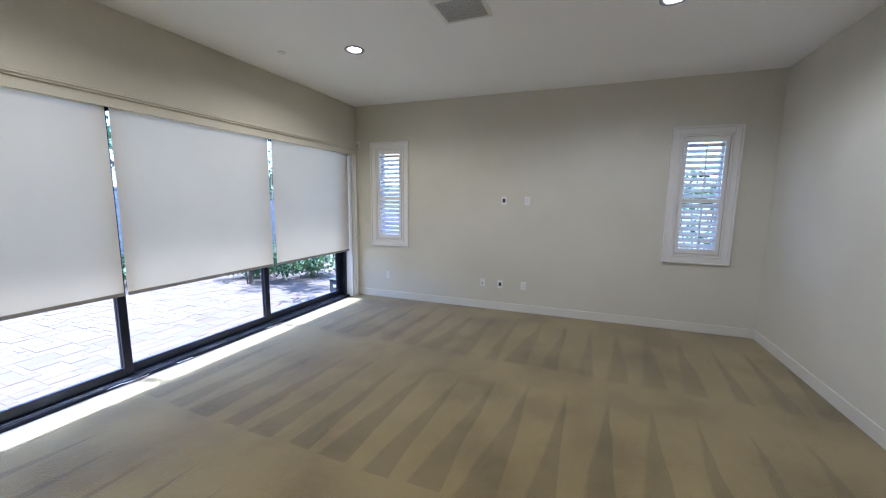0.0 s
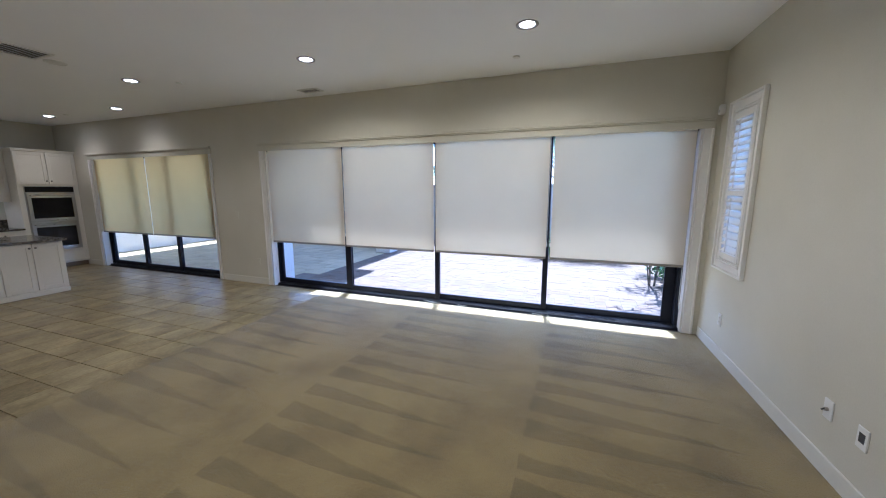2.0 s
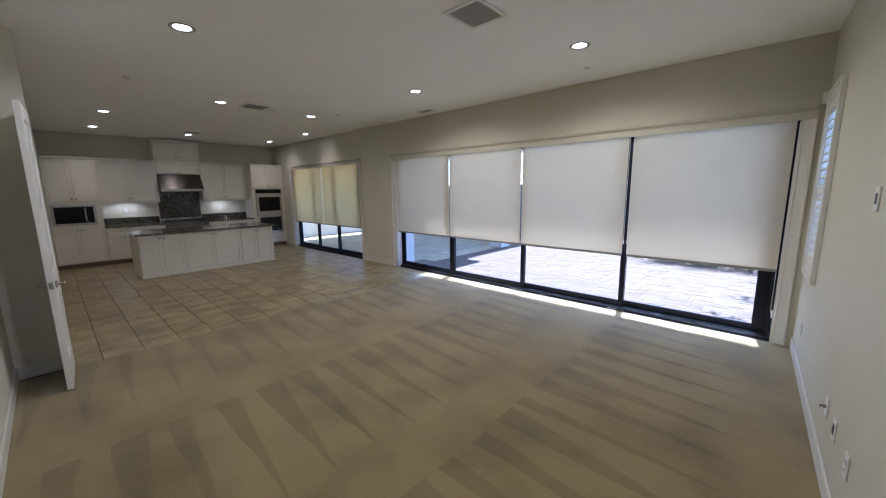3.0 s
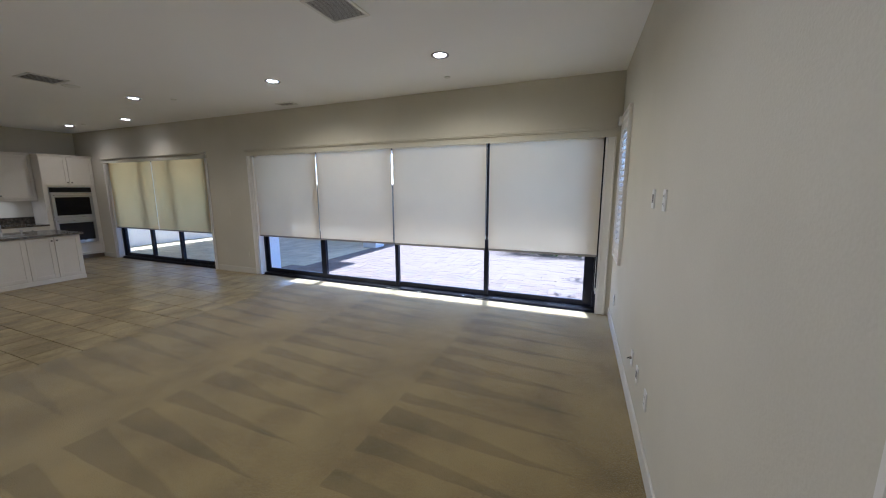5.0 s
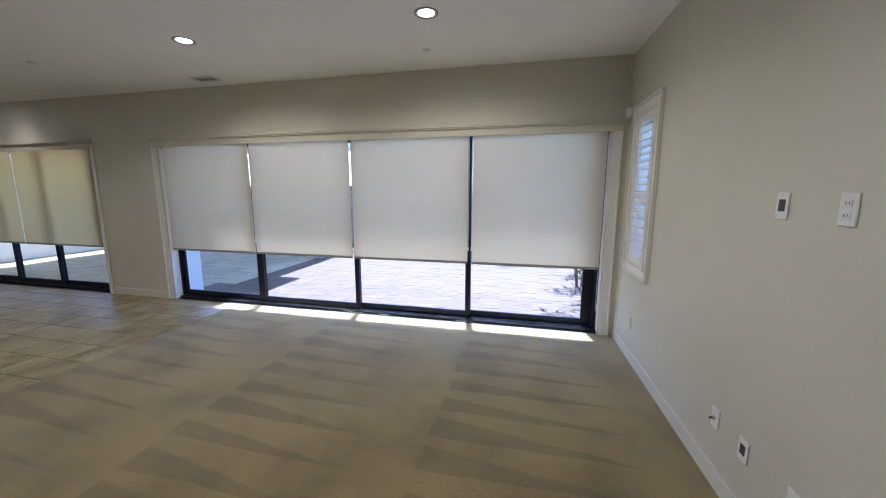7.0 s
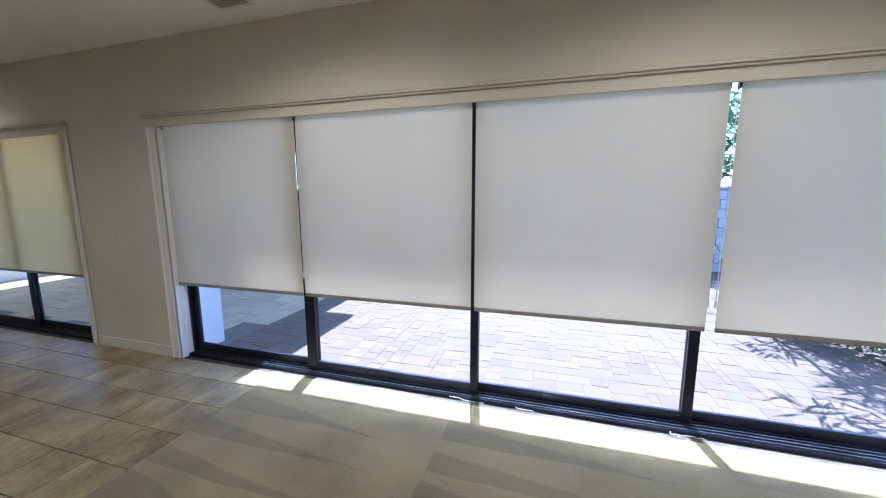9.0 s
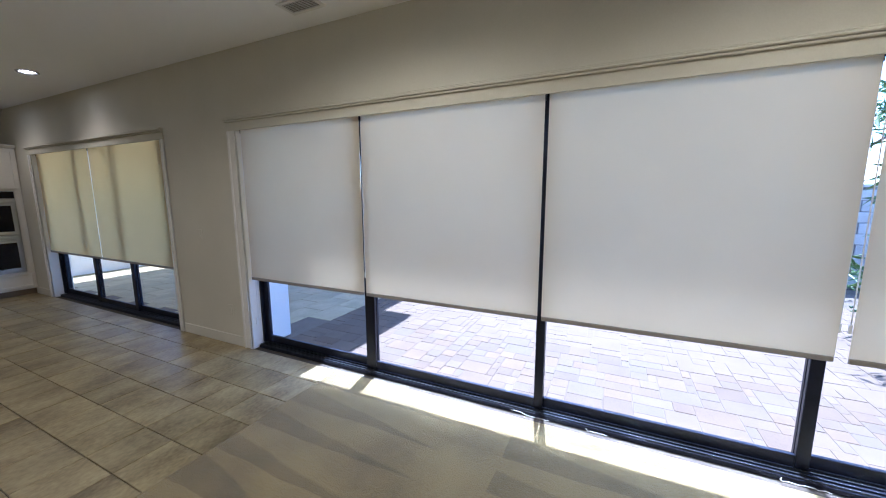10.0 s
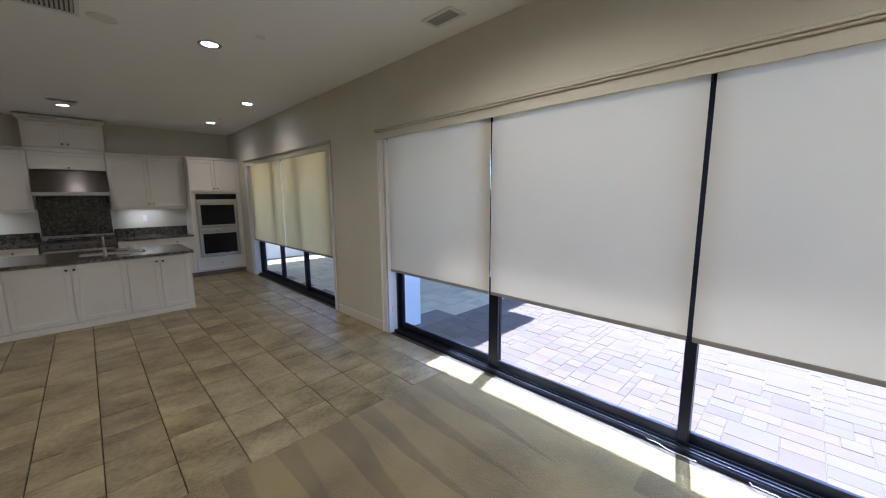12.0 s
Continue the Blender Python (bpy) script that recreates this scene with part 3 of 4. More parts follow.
def ceiling_vent(name, x0, x1, y0, y1, along, slats, label, blade=None):
    t = thing(name, ((x0 + x1) / 2, (y0 + y1) / 2, ZC), label, "ceiling vent")
    f = 0.03
    part("frame", boxes((x0, x1, y0, y0 + f, ZC - 0.012, ZC - 0.001), (x0, x1, y1 - f, y1, ZC - 0.012, ZC - 0.001), (x0, x0 + f, y0 + f, y1 - f, ZC - 0.012, ZC - 0.001),
                        (x1 - f, x1, y0 + f, y1 - f, ZC - 0.012, ZC - 0.001), bevel=0.003), PLASTIC, t)
    # No duct is cut: a dark sheet under the ceiling stands for its shade.
    part("backing", boxes((x0 + f, x1 - f, y0 + f, y1 - f, ZC - 0.003, ZC - 0.001)), DARK, t, "dark sheet standing in for the shaded duct behind the slats")
    for i in range(slats):
        k = (i + 0.5) / slats
        bm = boxes((-0.5, 0.5, -0.0075, 0.0075, -0.001, 0.001))
        if along == "x":
            c, length, turn = (x0 + x1) / 2, x1 - x0 - 2 * f, Matrix.Identity(3)
            at = (c, y0 + f + (y1 - y0 - 2 * f) * k, ZC - 0.009)
        else:
            length, turn = y1 - y0 - 2 * f, Matrix.Rotation(radians(90), 3, "Z")
            at = (x0 + f + (x1 - x0 - 2 * f) * k, (y0 + y1) / 2, ZC - 0.009)
        bmesh.ops.scale(bm, verts=bm.verts, vec=(length - 0.001, 1, 1))
        bmesh.ops.rotate(bm, verts=bm.verts, matrix=turn @ Matrix.Rotation(radians(14), 3, "X"))
        bmesh.ops.translate(bm, verts=bm.verts, vec=at)
        part("slat", bm, blade or VENT, t)
    return t


ceiling_vent("return_vent", -0.98, -0.58, 2.61, 2.97, "y", 22, "square white slatted return air vent in the ceiling")
ceiling_vent("return_vent", -0.98, -0.59, -1.98, -1.59, "y", 13, "square white slatted return air vent near the kitchen")
ceiling_vent("supply_vent", -3.125, -2.945, -0.20, 0.13, "y", 7, "small white slatted supply vent above the sliding doors")
ceiling_vent("supply_vent", -0.95, -0.61, -5.65, -5.44, "y", 8, "small white slatted supply vent above the kitchen")


def sprinkler(x, y):
    t = thing("sprinkler_cap", (x, y, ZC), "small flat white sprinkler cover on the ceiling", "sprinkler", "sprinkler covers")
    part("plate", turned([(0.0, -0.012), (0.034, -0.012), (0.038, -0.008), (0.038, -0.001)], (x, y, ZC), "z", 20), PLASTIC, t)
    return t


for x, y in ((-2.75, 2.93), (-2.12, -1.41), (0.90, -1.25), (-2.75, -5.46), (0.88, -5.4)):
    sprinkler(x, y)
t = thing("ceiling_speaker", (-1.11, -1.90, ZC), "round white flush speaker grille in the ceiling", "speaker")
part("grille", turned([(0.0, -0.006), (0.08, -0.006), (0.085, -0.003), (0.085, -0.001)], (-1.11, -1.90, ZC), "z", 32), PLASTIC, t)
part("rim", turned([(0.085, -0.001), (0.086, -0.009), (0.096, -0.007), (0.098, -0.001)], (-1.11, -1.90, ZC), "z", 32), PLASTIC, t)


# ---- sockets and plates on the end wall ----
def wall_plate(x, z, w, hgt, kind, label):
    t = thing("wall_plate", (x, YN, z), label, "wall plate")
    part("plate", boxes((x - w / 2, x + w / 2, YN - 0.008, YN - 0.0005, z - hgt / 2, z + hgt / 2), bevel=0.003), PLASTIC, t)
    if kind == "outlet":
        for dz in (-0.022, 0.022):
            s = part("socket", boxes((x - 0.017, x + 0.017, YN - 0.011, YN - 0.008, z + dz - 0.014, z + dz + 0.014), bevel=0.002), PLASTIC, t)
            part("slot", boxes((x - 0.008, x - 0.005, YN - 0.0116, YN - 0.0109, z + dz - 0.004, z + dz + 0.006), (x + 0.005, x + 0.008, YN - 0.0116, YN - 0.0109, z + dz - 0.004, z + dz + 0.006)), DARK, s, "dark slots")
    elif kind == "open":
        # Thin dark box on the plate paints the shade inside an opening.
        part("recess", boxes((x - w * 0.26, x + w * 0.26, YN - 0.0095, YN - 0.0078, z - hgt * 0.2, z + hgt * 0.24)), DARK, t, "dark inlay standing in for the shade of an open recess")
    elif kind == "cable":
        part("cable_stub", tube([(x, YN - 0.006, z), (x, YN - 0.022, z + 0.003), (x - 0.006, YN - 0.034, z - 0.008)], 0.005), DARK, t, "short dark cable stub")
        part("collar", turned([(0.011, 0.0), (0.011, -0.014), (0.006, -0.016)], (x, YN - 0.008, z), "y", 12), NICKEL, t)
    return t


skewed(wall_plate(-0.91, 1.60, 0.075, 0.12, "open", "white wall plate with an open cable recess"))
skewed(wall_plate(-0.585, 1.60, 0.075, 0.12, "outlet", "white power outlet high on the wall"))
skewed(wall_plate(-1.19, 0.39, 0.075, 0.12, "cable", "white cable plate low on the wall"))
skewed(wall_plate(-0.93, 0.385, 0.075, 0.12, "open", "white wall plate with an open cable recess low down"))
skewed(wall_plate(-0.595, 0.39, 0.075, 0.12, "outlet", "white power outlet low on the wall"))
skewed(wall_plate(-2.77, 0.38, 0.075, 0.12, "outlet", "white power outlet beneath the shuttered window"))
for y, z in ((-2.05, 1.22), (-1.62, 0.40)):
    t = thing("wall_plate", (XW, y, z), "small pale wall plate between the sliding doors", "wall plate")
    part("plate", boxes((XW + 0.0005, XW + 0.008, y - 0.036, y + 0.036, z - 0.06, z + 0.06), bevel=0.003), WALL, t)
    part("rocker", boxes((XW + 0.008, XW + 0.012, y - 0.016, y + 0.016, z - 0.033, z + 0.033), bevel=0.002), WALL, t)
# alarm sensor in the corner above the doors
t = skewed(thing("alarm_sensor", (-3.28, YN, 2.47), "small white alarm sensor in the wall corner", "sensor"))
part("body", boxes((-3.315, -3.255, YN - 0.05, YN - 0.001, 2.42, 2.52), bevel=0.008), PLASTIC, t)
part("lens", boxes((-3.305, -3.265, YN - 0.054, YN - 0.0495, 2.435, 2.47), bevel=0.002), VENT, t)


# ---- the open panelled door ----
def panel_door():
    """A white two-panel door swung back, hinged at the doorway; built flat, then turned."""
    w, hgt, th = 0.66, 2.36, 0.042
    at = Vector((1.775, -0.225, 0.012))
    t = thing("door_1", at, "open white panelled door with satin lever handles", "door", kind="structure")
    s = 0.115
    bm = boxes((-th / 2, th / 2, 0, s, 0, hgt), (-th / 2, th / 2, w - s, w, 0, hgt), (-th / 2, th / 2, s, w - s, 0, 0.22), (-th / 2, th / 2, s, w - s, 0.80, 0.98), (-th / 2, th / 2, s, w - s, hgt - s, hgt), bevel=0.003)
    for z0, z1 in ((0.22, 0.80), (0.98, hgt - s)):
        add_box(bm, -0.008, 0.008, s - 0.002, w - s + 0.002, z0 - 0.002, z1 + 0.002)
        add_box(bm, -0.015, 0.015, s + 0.05, w - s - 0.05, z0 + 0.05, z1 - 0.05, 0.006)
    turn = Matrix.Translation(at) @ Matrix.Rotation(radians(-2.5), 4, "Z")

    def put(name, b, mat, parent, label=""):
        bmesh.ops.transform(b, verts=b.verts, matrix=turn)
        return part(name, b, mat, parent, label)

    leaf = put("leaf", bm, DOORPAINT, t)
    zl, yl = 0.915, w - 0.065
    put("latch_plate", boxes((-0.013, 0.013, w - 0.0005, w + 0.002, zl - 0.03, zl + 0.03)), NICKEL, leaf, "satin nickel latch plate")
    for d in (-1, 1):
        put("rose", turned([(0.0, d * 0.002), (0.03, d * 0.002), (0.03, d * 0.012), (0.0, d * 0.014)], (d * th / 2, yl, zl), "x", 20), NICKEL, leaf, "satin nickel rose")
        x = d * (th / 2 + 0.05)
        put("lever", tube([(d * th / 2, yl, zl), (x, yl, zl), (x + d * 0.004, yl - 0.02, zl), (x, yl - 0.115, zl - 0.004)], 0.0095), NICKEL, leaf, "satin nickel lever handle")
    for z in (0.2, 1.18, 2.16):
        put("hinge", turned([(0.0, -0.05), (0.007, -0.05), (0.007, 0.05), (0.0, 0.05)], (0.024, -0.004, z), "z", 10), NICKEL, leaf, "satin nickel hinge")
    return t


panel_door()

# ---- kitchen ----
YF, YU = -6.74, -7.055          # fronts of the base and of the wall cabinets


def shaker(parent, x0, x1, z0, z1, yf, knob=None, name="door"):
    """A shaker door or drawer front facing +y, with its knob."""
    s = 0.058 if z1 - z0 > 0.25 else 0.04
    bm = boxes((x0, x0 + s, yf, yf + 0.02, z0, z1), (x1 - s, x1, yf, yf + 0.02, z0, z1), (x0 + s, x1 - s, yf, yf + 0.02, z0, z0 + s), (x0 + s, x1 - s, yf, yf + 0.02, z1 - s, z1), bevel=0.0025)
    add_box(bm, x0 + s - 0.002, x1 - s + 0.002, yf + 0.001, yf + 0.009, z0 + s - 0.002, z1 - s + 0.002)
    d = part(name, bm, CABINET, parent)
    if knob:
        kx, kz = knob
        part("knob", turned([(0.006, 0.0), (0.006, 0.014), (0.015, 0.02), (0.015, 0.028), (0.0, 0.032)], (kx, yf + 0.02, kz), "y", 12), KNOB, d, "dark nickel knob", smooth=True)
    return d


def cabinet(x0, x1, z0, z1, yf, yb, fronts, label, name="kitchen_cabinet", crown=False, group=""):
    """fronts: rows of (x0, x1, z0, z1, knob, name)."""
    t = thing(name, ((x0 + x1) / 2, (yf + yb) / 2, z0), label, "cabinet", group)
    part("body", boxes((x0, x1, yb, yf - 0.001, z0, z1)), CABINET, t)
    if z0 > 1.4 and z0 < 1.5:
        part("light_rail", boxes((x0, x1, yf - 0.02, yf + 0.018, z0 - 0.035, z0 - 0.0005), bevel=0.004), CABINET, t)
    for a, b, c, d, knob, nm in fronts:
        shaker(t, a, b, c, d, yf, knob, nm)
    if crown:
        part("crown", boxes((x0 - 0.012, x1 + 0.012, yb, yf + 0.03, z1, z1 + 0.025), (x0 - 0.022, x1 + 0.022, yb, yf + 0.045, z1 + 0.025, z1 + 0.05), bevel=0.004), CABINET, t)
    return t


def pair(x0, x1, z0, z1, knob_z, gap=0.005):
    m = (x0 + x1) / 2
    return [(x0 + gap, m - 0.0035, z0, z1, (m - 0.035, knob_z), "door"), (m + 0.0035, x1 - gap, z0, z1, (m + 0.035, knob_z), "door")]


YB = YS + 0.003
# tall microwave unit
TOP, CAB = 2.425, 1.465        # tops of the tall units, undersides of the wall cabinets
t = cabinet(0.90, 1.755, 0.10, TOP, YF, YB, pair(0.90, 1.755, 1.49, TOP - 0.015, 1.56) + pair(0.90, 1.755, 0.115, 0.93, 0.86), "tall white cabinet with a built-in microwave", "tall_cabinet", True)
part("toe_kick", boxes((0.90, 1.755, YB, YF - 0.06, 0, 0.10)), TOEKICK, t, "brown wooden toe kick")
m = thing("microwave", (1.36, YF, 0.97), "built-in steel microwave with a black glass door", "microwave")
part("trim_frame", boxes((1.00, 1.72, YF - 0.001, YF + 0.022, 0.97, 1.015), (1.00, 1.72, YF - 0.001, YF + 0.022, 1.385, 1.43), (1.00, 1.045, YF - 0.001, YF + 0.022, 1.015, 1.385), (1.675, 1.72, YF - 0.001, YF + 0.022, 1.015, 1.385), bevel=0.003), STEEL, m)
part("door", boxes((1.17, 1.67, YF + 0.001, YF + 0.028, 1.02, 1.38), bevel=0.004), BLACKGLASS, m, "black glass door")
part("control_panel", boxes((1.05, 1.165, YF + 0.001, YF + 0.026, 1.02, 1.38), bevel=0.003), BLACKGLASS, m, "black control panel")
part("handle", tube([(1.19, YF + 0.028, 1.35), (1.19, YF + 0.06, 1.34), (1.19, YF + 0.06, 1.07), (1.19, YF + 0.028, 1.06)], 0.009), STEEL, m, "steel bar handle")
# base runs on both sides of the range
for x0, x1 in ((-0.235, 0.897), (-2.397, -1.212)):
    xm = (x0 + x1) / 2
    fronts = [(x0 + 0.003, xm - 0.002, 0.70, 0.855, ((x0 + xm) / 2, 0.78), "drawer"), (xm + 0.002, x1 - 0.003, 0.70, 0.855, ((x1 + xm) / 2, 0.78), "drawer")]
    t = cabinet(x0, x1, 0.10, 0.865, YF, YB, fronts + pair(x0, xm, 0.115, 0.69, 0.63) + pair(xm, x1, 0.115, 0.69, 0.63), "white base cabinet with drawers and shaker doors")
    part("toe_kick", boxes((x0, x1, YB, YF - 0.06, 0, 0.10)), TOEKICK, t, "brown wooden toe kick")
    t = thing("worktop", ((x0 + x1) / 2, YF, 0.865), "speckled dark granite worktop with a low upstand", "worktop")
    part("slab", boxes((x0, x1, YB, YF + 0.03, 0.866, 0.90), bevel=0.004), GRANITE, t)
    part("upstand", boxes((x0, x1, YB, YB + 0.02, 0.90, 1.06), bevel=0.003), SPLASH, t)
# wall cabinets with their strip lights
for x0, x1 in ((-0.247, 0.897), (-2.397, -1.207)):
    cabinet(x0, x1, CAB, 2.445, YU, YB, pair(x0, x1, CAB + 0.015, 2.44, CAB + 0.08), "white wall cabinet with two shaker doors", "wall_cabinet", True, "wall cabinets")
    t = thing("under_cabinet_light", ((x0 + x1) / 2, YU, CAB - 0.02), "slim lit strip light under a wall cabinet", "strip light")
    c = (x0 + x1) / 2 + 0.1
    part("housing", boxes((c - 0.2, c + 0.2, YU - 0.12, YU - 0.06, CAB - 0.015, CAB - 0.001), bevel=0.002), PLASTIC, t)
    part("diffuser", boxes((c - 0.19, c + 0.19, YU - 0.115, YU - 0.065, CAB - 0.019, CAB - 0.0155)), STRIPGLOW, t, "glowing diffuser")
    lamp = bpy.data.objects.new("strip_beam", bpy.data.lights.new("strip_beam", "AREA"))
    scene.collection.objects.link(lamp)
    lamp.data.shape, lamp.data.size, lamp.data.size_y, lamp.data.energy, lamp.data.color = "RECTANGLE", 0.36, 0.04, UNDER_WATTS, (1.0, 0.86, 0.64)
    lamp.matrix_world = pose(c, YU - 0.09, CAB - 0.022)
    t = thing("wall_plate", (c, YS, 1.2), "white power outlet above the worktop", "wall plate")
    part("plate", boxes((c - 0.036, c + 0.036, YS + 0.0005, YS + 0.008, 1.19, 1.31), bevel=0.003), PLASTIC, t)
    for dz in (1.228, 1.272):
        part("socket", boxes((c - 0.016, c + 0.016, YS + 0.008, YS + 0.011, dz - 0.013, dz + 0.013), bevel=0.002), PLASTIC, t)
# bridge cabinet with the taller chimney cabinet above the hood
cabinet(-1.204, -0.25, 2.152, 2.445, YU, YB, [(-1.20, -0.254, 2.162, 2.44, (-0.727, 2.187), "door")], "low white cabinet directly above the hood", "wall_cabinet", False)
t = cabinet(-1.232, -0.222, 2.50, 2.95, YU - 0.02, YB, pair(-1.232, -0.222, 2.53, 2.94, 2.59), "white cabinet above the hood reaching near the ceiling", "wall_cabinet")
part("crown", boxes((-1.247, -0.207, YB, YU + 0.015, 2.95, 2.98), (-1.267, -0.187, YB, YU + 0.04, 2.98, 3.01), (-1.292, -0.162, YB, YU + 0.065, 3.01, 3.035), bevel=0.005), CABINET, t)
part("base_rail", boxes((-1.232, -0.222, YB, YU + 0.02, 2.4465, 2.499), bevel=0.004), CABINET, t)
# hood
t = thing("range_hood", (-0.727, YU, 1.71), "wide stainless steel range hood with sloped front", "range hood")
bm = bmesh.new()
prof = [(YB, 2.15), (YU - 0.02, 2.15), (YU + 0.27, 1.77), (YU + 0.27, 1.71), (YB, 1.71)]
sides = []
for x in (-1.197, -0.257):
    sides.append([bm.verts.new((x, y, z)) for y, z in prof])
for k in range(5):
    j = (k + 1) % 5
    bm.faces.new((sides[0][k], sides[0][j], sides[1][j], sides[1][k]))
bm.faces.new(sides[0])
bm.faces.new(sides[1])
bmesh.ops.recalc_face_normals(bm, faces=bm.faces)
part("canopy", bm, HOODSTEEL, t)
part("front_lip", boxes((-1.202, -0.252, YU + 0.271, YU + 0.283, 1.705, 1.765), bevel=0.003), STEEL, t)
for i in range(4):
    part("button", turned([(0.0, 0.004), (0.008, 0.004), (0.008, 0.0)], (-0.782 + 0.035 * i, YU + 0.283, 1.735), "y", 10), DARK, t, "small dark button")
for x in (-0.952, -0.502):
    part("filter", boxes((x - 0.2, x + 0.2, YB + 0.06, YU + 0.2, 1.702, 1.7095), bevel=0.002), VENT, t)
t = thing("backsplash", (-0.727, YS, 0.9), "dark mottled granite slab behind the range", "backsplash")
part("slab", boxes((-1.197, -0.257, YB, YB + 0.018, 0.90, 1.705), bevel=0.002), SPLASH, t)
# range top
t = thing("range_cooker", (-0.722, YF, 0.0), "stainless gas range with dark grates and knobs", "range")
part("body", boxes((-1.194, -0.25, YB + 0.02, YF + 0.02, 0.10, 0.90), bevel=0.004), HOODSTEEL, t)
part("plinth", boxes((-1.192, -0.252, YB + 0.02, YF - 0.05, 0.0, 0.10)), DARK, t)
part("cooktop", boxes((-1.192, -0.252, YB + 0.03, YF + 0.02, 0.90, 0.915), bevel=0.003), IRON, t, "black cooktop")
part("back_rail", boxes((-1.192, -0.252, YB + 0.03, YB + 0.07, 0.915, 0.99), bevel=0.004), STEEL, t)
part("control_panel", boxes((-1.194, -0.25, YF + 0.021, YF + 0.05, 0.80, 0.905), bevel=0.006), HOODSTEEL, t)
for i in range(6):
    part("knob", turned([(0.022, 0.0), (0.022, 0.012), (0.018, 0.034), (0.0, 0.036)], (-1.112 + 0.155 * i, YF + 0.05, 0.852), "y", 16), DARK, t, "black control knob")
oven = part("oven_door", boxes((-1.172, -0.272, YF + 0.021, YF + 0.045, 0.20, 0.78), bevel=0.005), STEEL, t)
part("window", boxes((-1.042, -0.402, YF + 0.0452, YF + 0.048, 0.32, 0.62)), BLACKGLASS, oven, "black glass window")
part("handle", tube([(-1.122, YF + 0.045, 0.72), (-1.122, YF + 0.09, 0.72), (-0.322, YF + 0.09, 0.72), (-0.322, YF + 0.045, 0.72)], 0.011), STEEL, oven)
for i in range(3):
    x = -1.115 + 0.315 * i
    rows = [(x - 0.145, x + 0.145, YF - 0.06, YF - 0.048, 0.93, 0.945), (x - 0.145, x + 0.145, YB + 0.1, YB + 0.112, 0.93, 0.945)]
    rows += [(x + d - 0.006, x + d + 0.006, YB + 0.1, YF - 0.048, 0.945, 0.957) for d in (-0.138, -0.05, 0.05, 0.138)]
    rows += [(x + sx * 0.138 - 0.006, x + sx * 0.138 + 0.006, yy, yy + 0.012, 0.915, 0.93) for sx in (-1, 1) for yy in (YB + 0.1, YF - 0.06)]
    part("grate", boxes(*rows), IRON, t, "cast iron pan grate")
    for yy in (YB + 0.2, YF - 0.18):
        part("burner", turned([(0.045, 0.0), (0.045, 0.008), (0.03, 0.012), (0.0, 0.013)], (x, yy, 0.915), "z", 16), IRON, t)
# double oven tower
t = cabinet(-3.335, -2.40, 0.10, TOP, YF, YB, pair(-3.335, -2.40, 1.775, TOP - 0.01, 1.845) + [(-3.332, -2.403, 0.13, 0.375, (-2.86, 0.26), "drawer")], "tall white cabinet holding the double oven", "tall_cabinet", True)
part("toe_kick", boxes((-3.335, -2.40, YB, YF - 0.06, 0, 0.10)), TOEKICK, t, "brown wooden toe kick")
t = thing("double_oven", (-2.86, YF, 0.40), "built-in stainless double wall oven with black glass", "oven")
part("frame", boxes((-3.245, -2.48, YF - 0.001, YF + 0.015, 0.40, 1.74), bevel=0.003), STEEL, t)
part("control_panel", boxes((-3.235, -2.49, YF + 0.0155, YF + 0.03, 1.62, 1.73), bevel=0.003), BLACKGLASS, t, "black glass control panel")
for z0, z1 in ((1.03, 1.605), (0.425, 1.0)):
    d = part("oven_door", boxes((-3.235, -2.49, YF + 0.0155, YF + 0.045, z0, z1), bevel=0.005), STEEL, t)
    part("window", boxes((-3.175, -2.55, YF + 0.0452, YF + 0.048, z0 + 0.055, z1 - 0.10)), BLACKGLASS, d, "black glass window")
    part("handle", tube([(-3.19, YF + 0.045, z1 - 0.05), (-3.19, YF + 0.095, z1 - 0.05), (-2.535, YF + 0.095, z1 - 0.05), (-2.535, YF + 0.045, z1 - 0.05)], 0.011), STEEL, d)

# ---- island ----
IX0, IX1, IY0, IY1, IZ = -1.885, 0.65, -5.28, -4.28, 0.845
t = thing("kitchen_island", ((IX0 + IX1) / 2, (IY0 + IY1) / 2, 0), "long white kitchen island with shaker doors", "island")
part("body", boxes((IX0, IX1, IY0, IY1 - 0.001, 0.075, IZ)), CABINET, t)
part("plinth", boxes((IX0 - 0.012, IX1 + 0.012, IY0 - 0.012, IY1 + 0.024, 0.0, 0.075), bevel=0.005), CABINET, t)
cuts = [IX0, IX0 + 0.36, IX0 + 0.72, IX0 + 1.25, IX0 + 1.80, IX0 + 2.17, IX1]
for i, (a, b) in enumerate(zip(cuts, cuts[1:])):
    k = (b - 0.035 if i % 2 == 0 else a + 0.035, 0.77)
    shaker(t, a + 0.006, b - 0.006, 0.09, IZ - 0.012, IY1, k)
part("end_panel", boxes((IX1, IX1 + 0.012, IY0, IY1, 0.076, IZ - 0.001), bevel=0.002), CABINET, t)
part("end_panel", boxes((IX0 - 0.012, IX0, IY0, IY1, 0.076, IZ - 0.001), bevel=0.002), CABINET, t)
t = thing("island_worktop", ((IX0 + IX1) / 2, (IY0 + IY1) / 2, IZ), "speckled dark granite island worktop with a sink cut-out", "worktop")
CX0, CX1, CY0, CY1 = IX0 - 0.05, IX1 + 0.05, IY0 - 0.05, IY1 + 0.06
SX0, SX1, SY0, SY1 = -1.42, -0.72, -4.98, -4.58
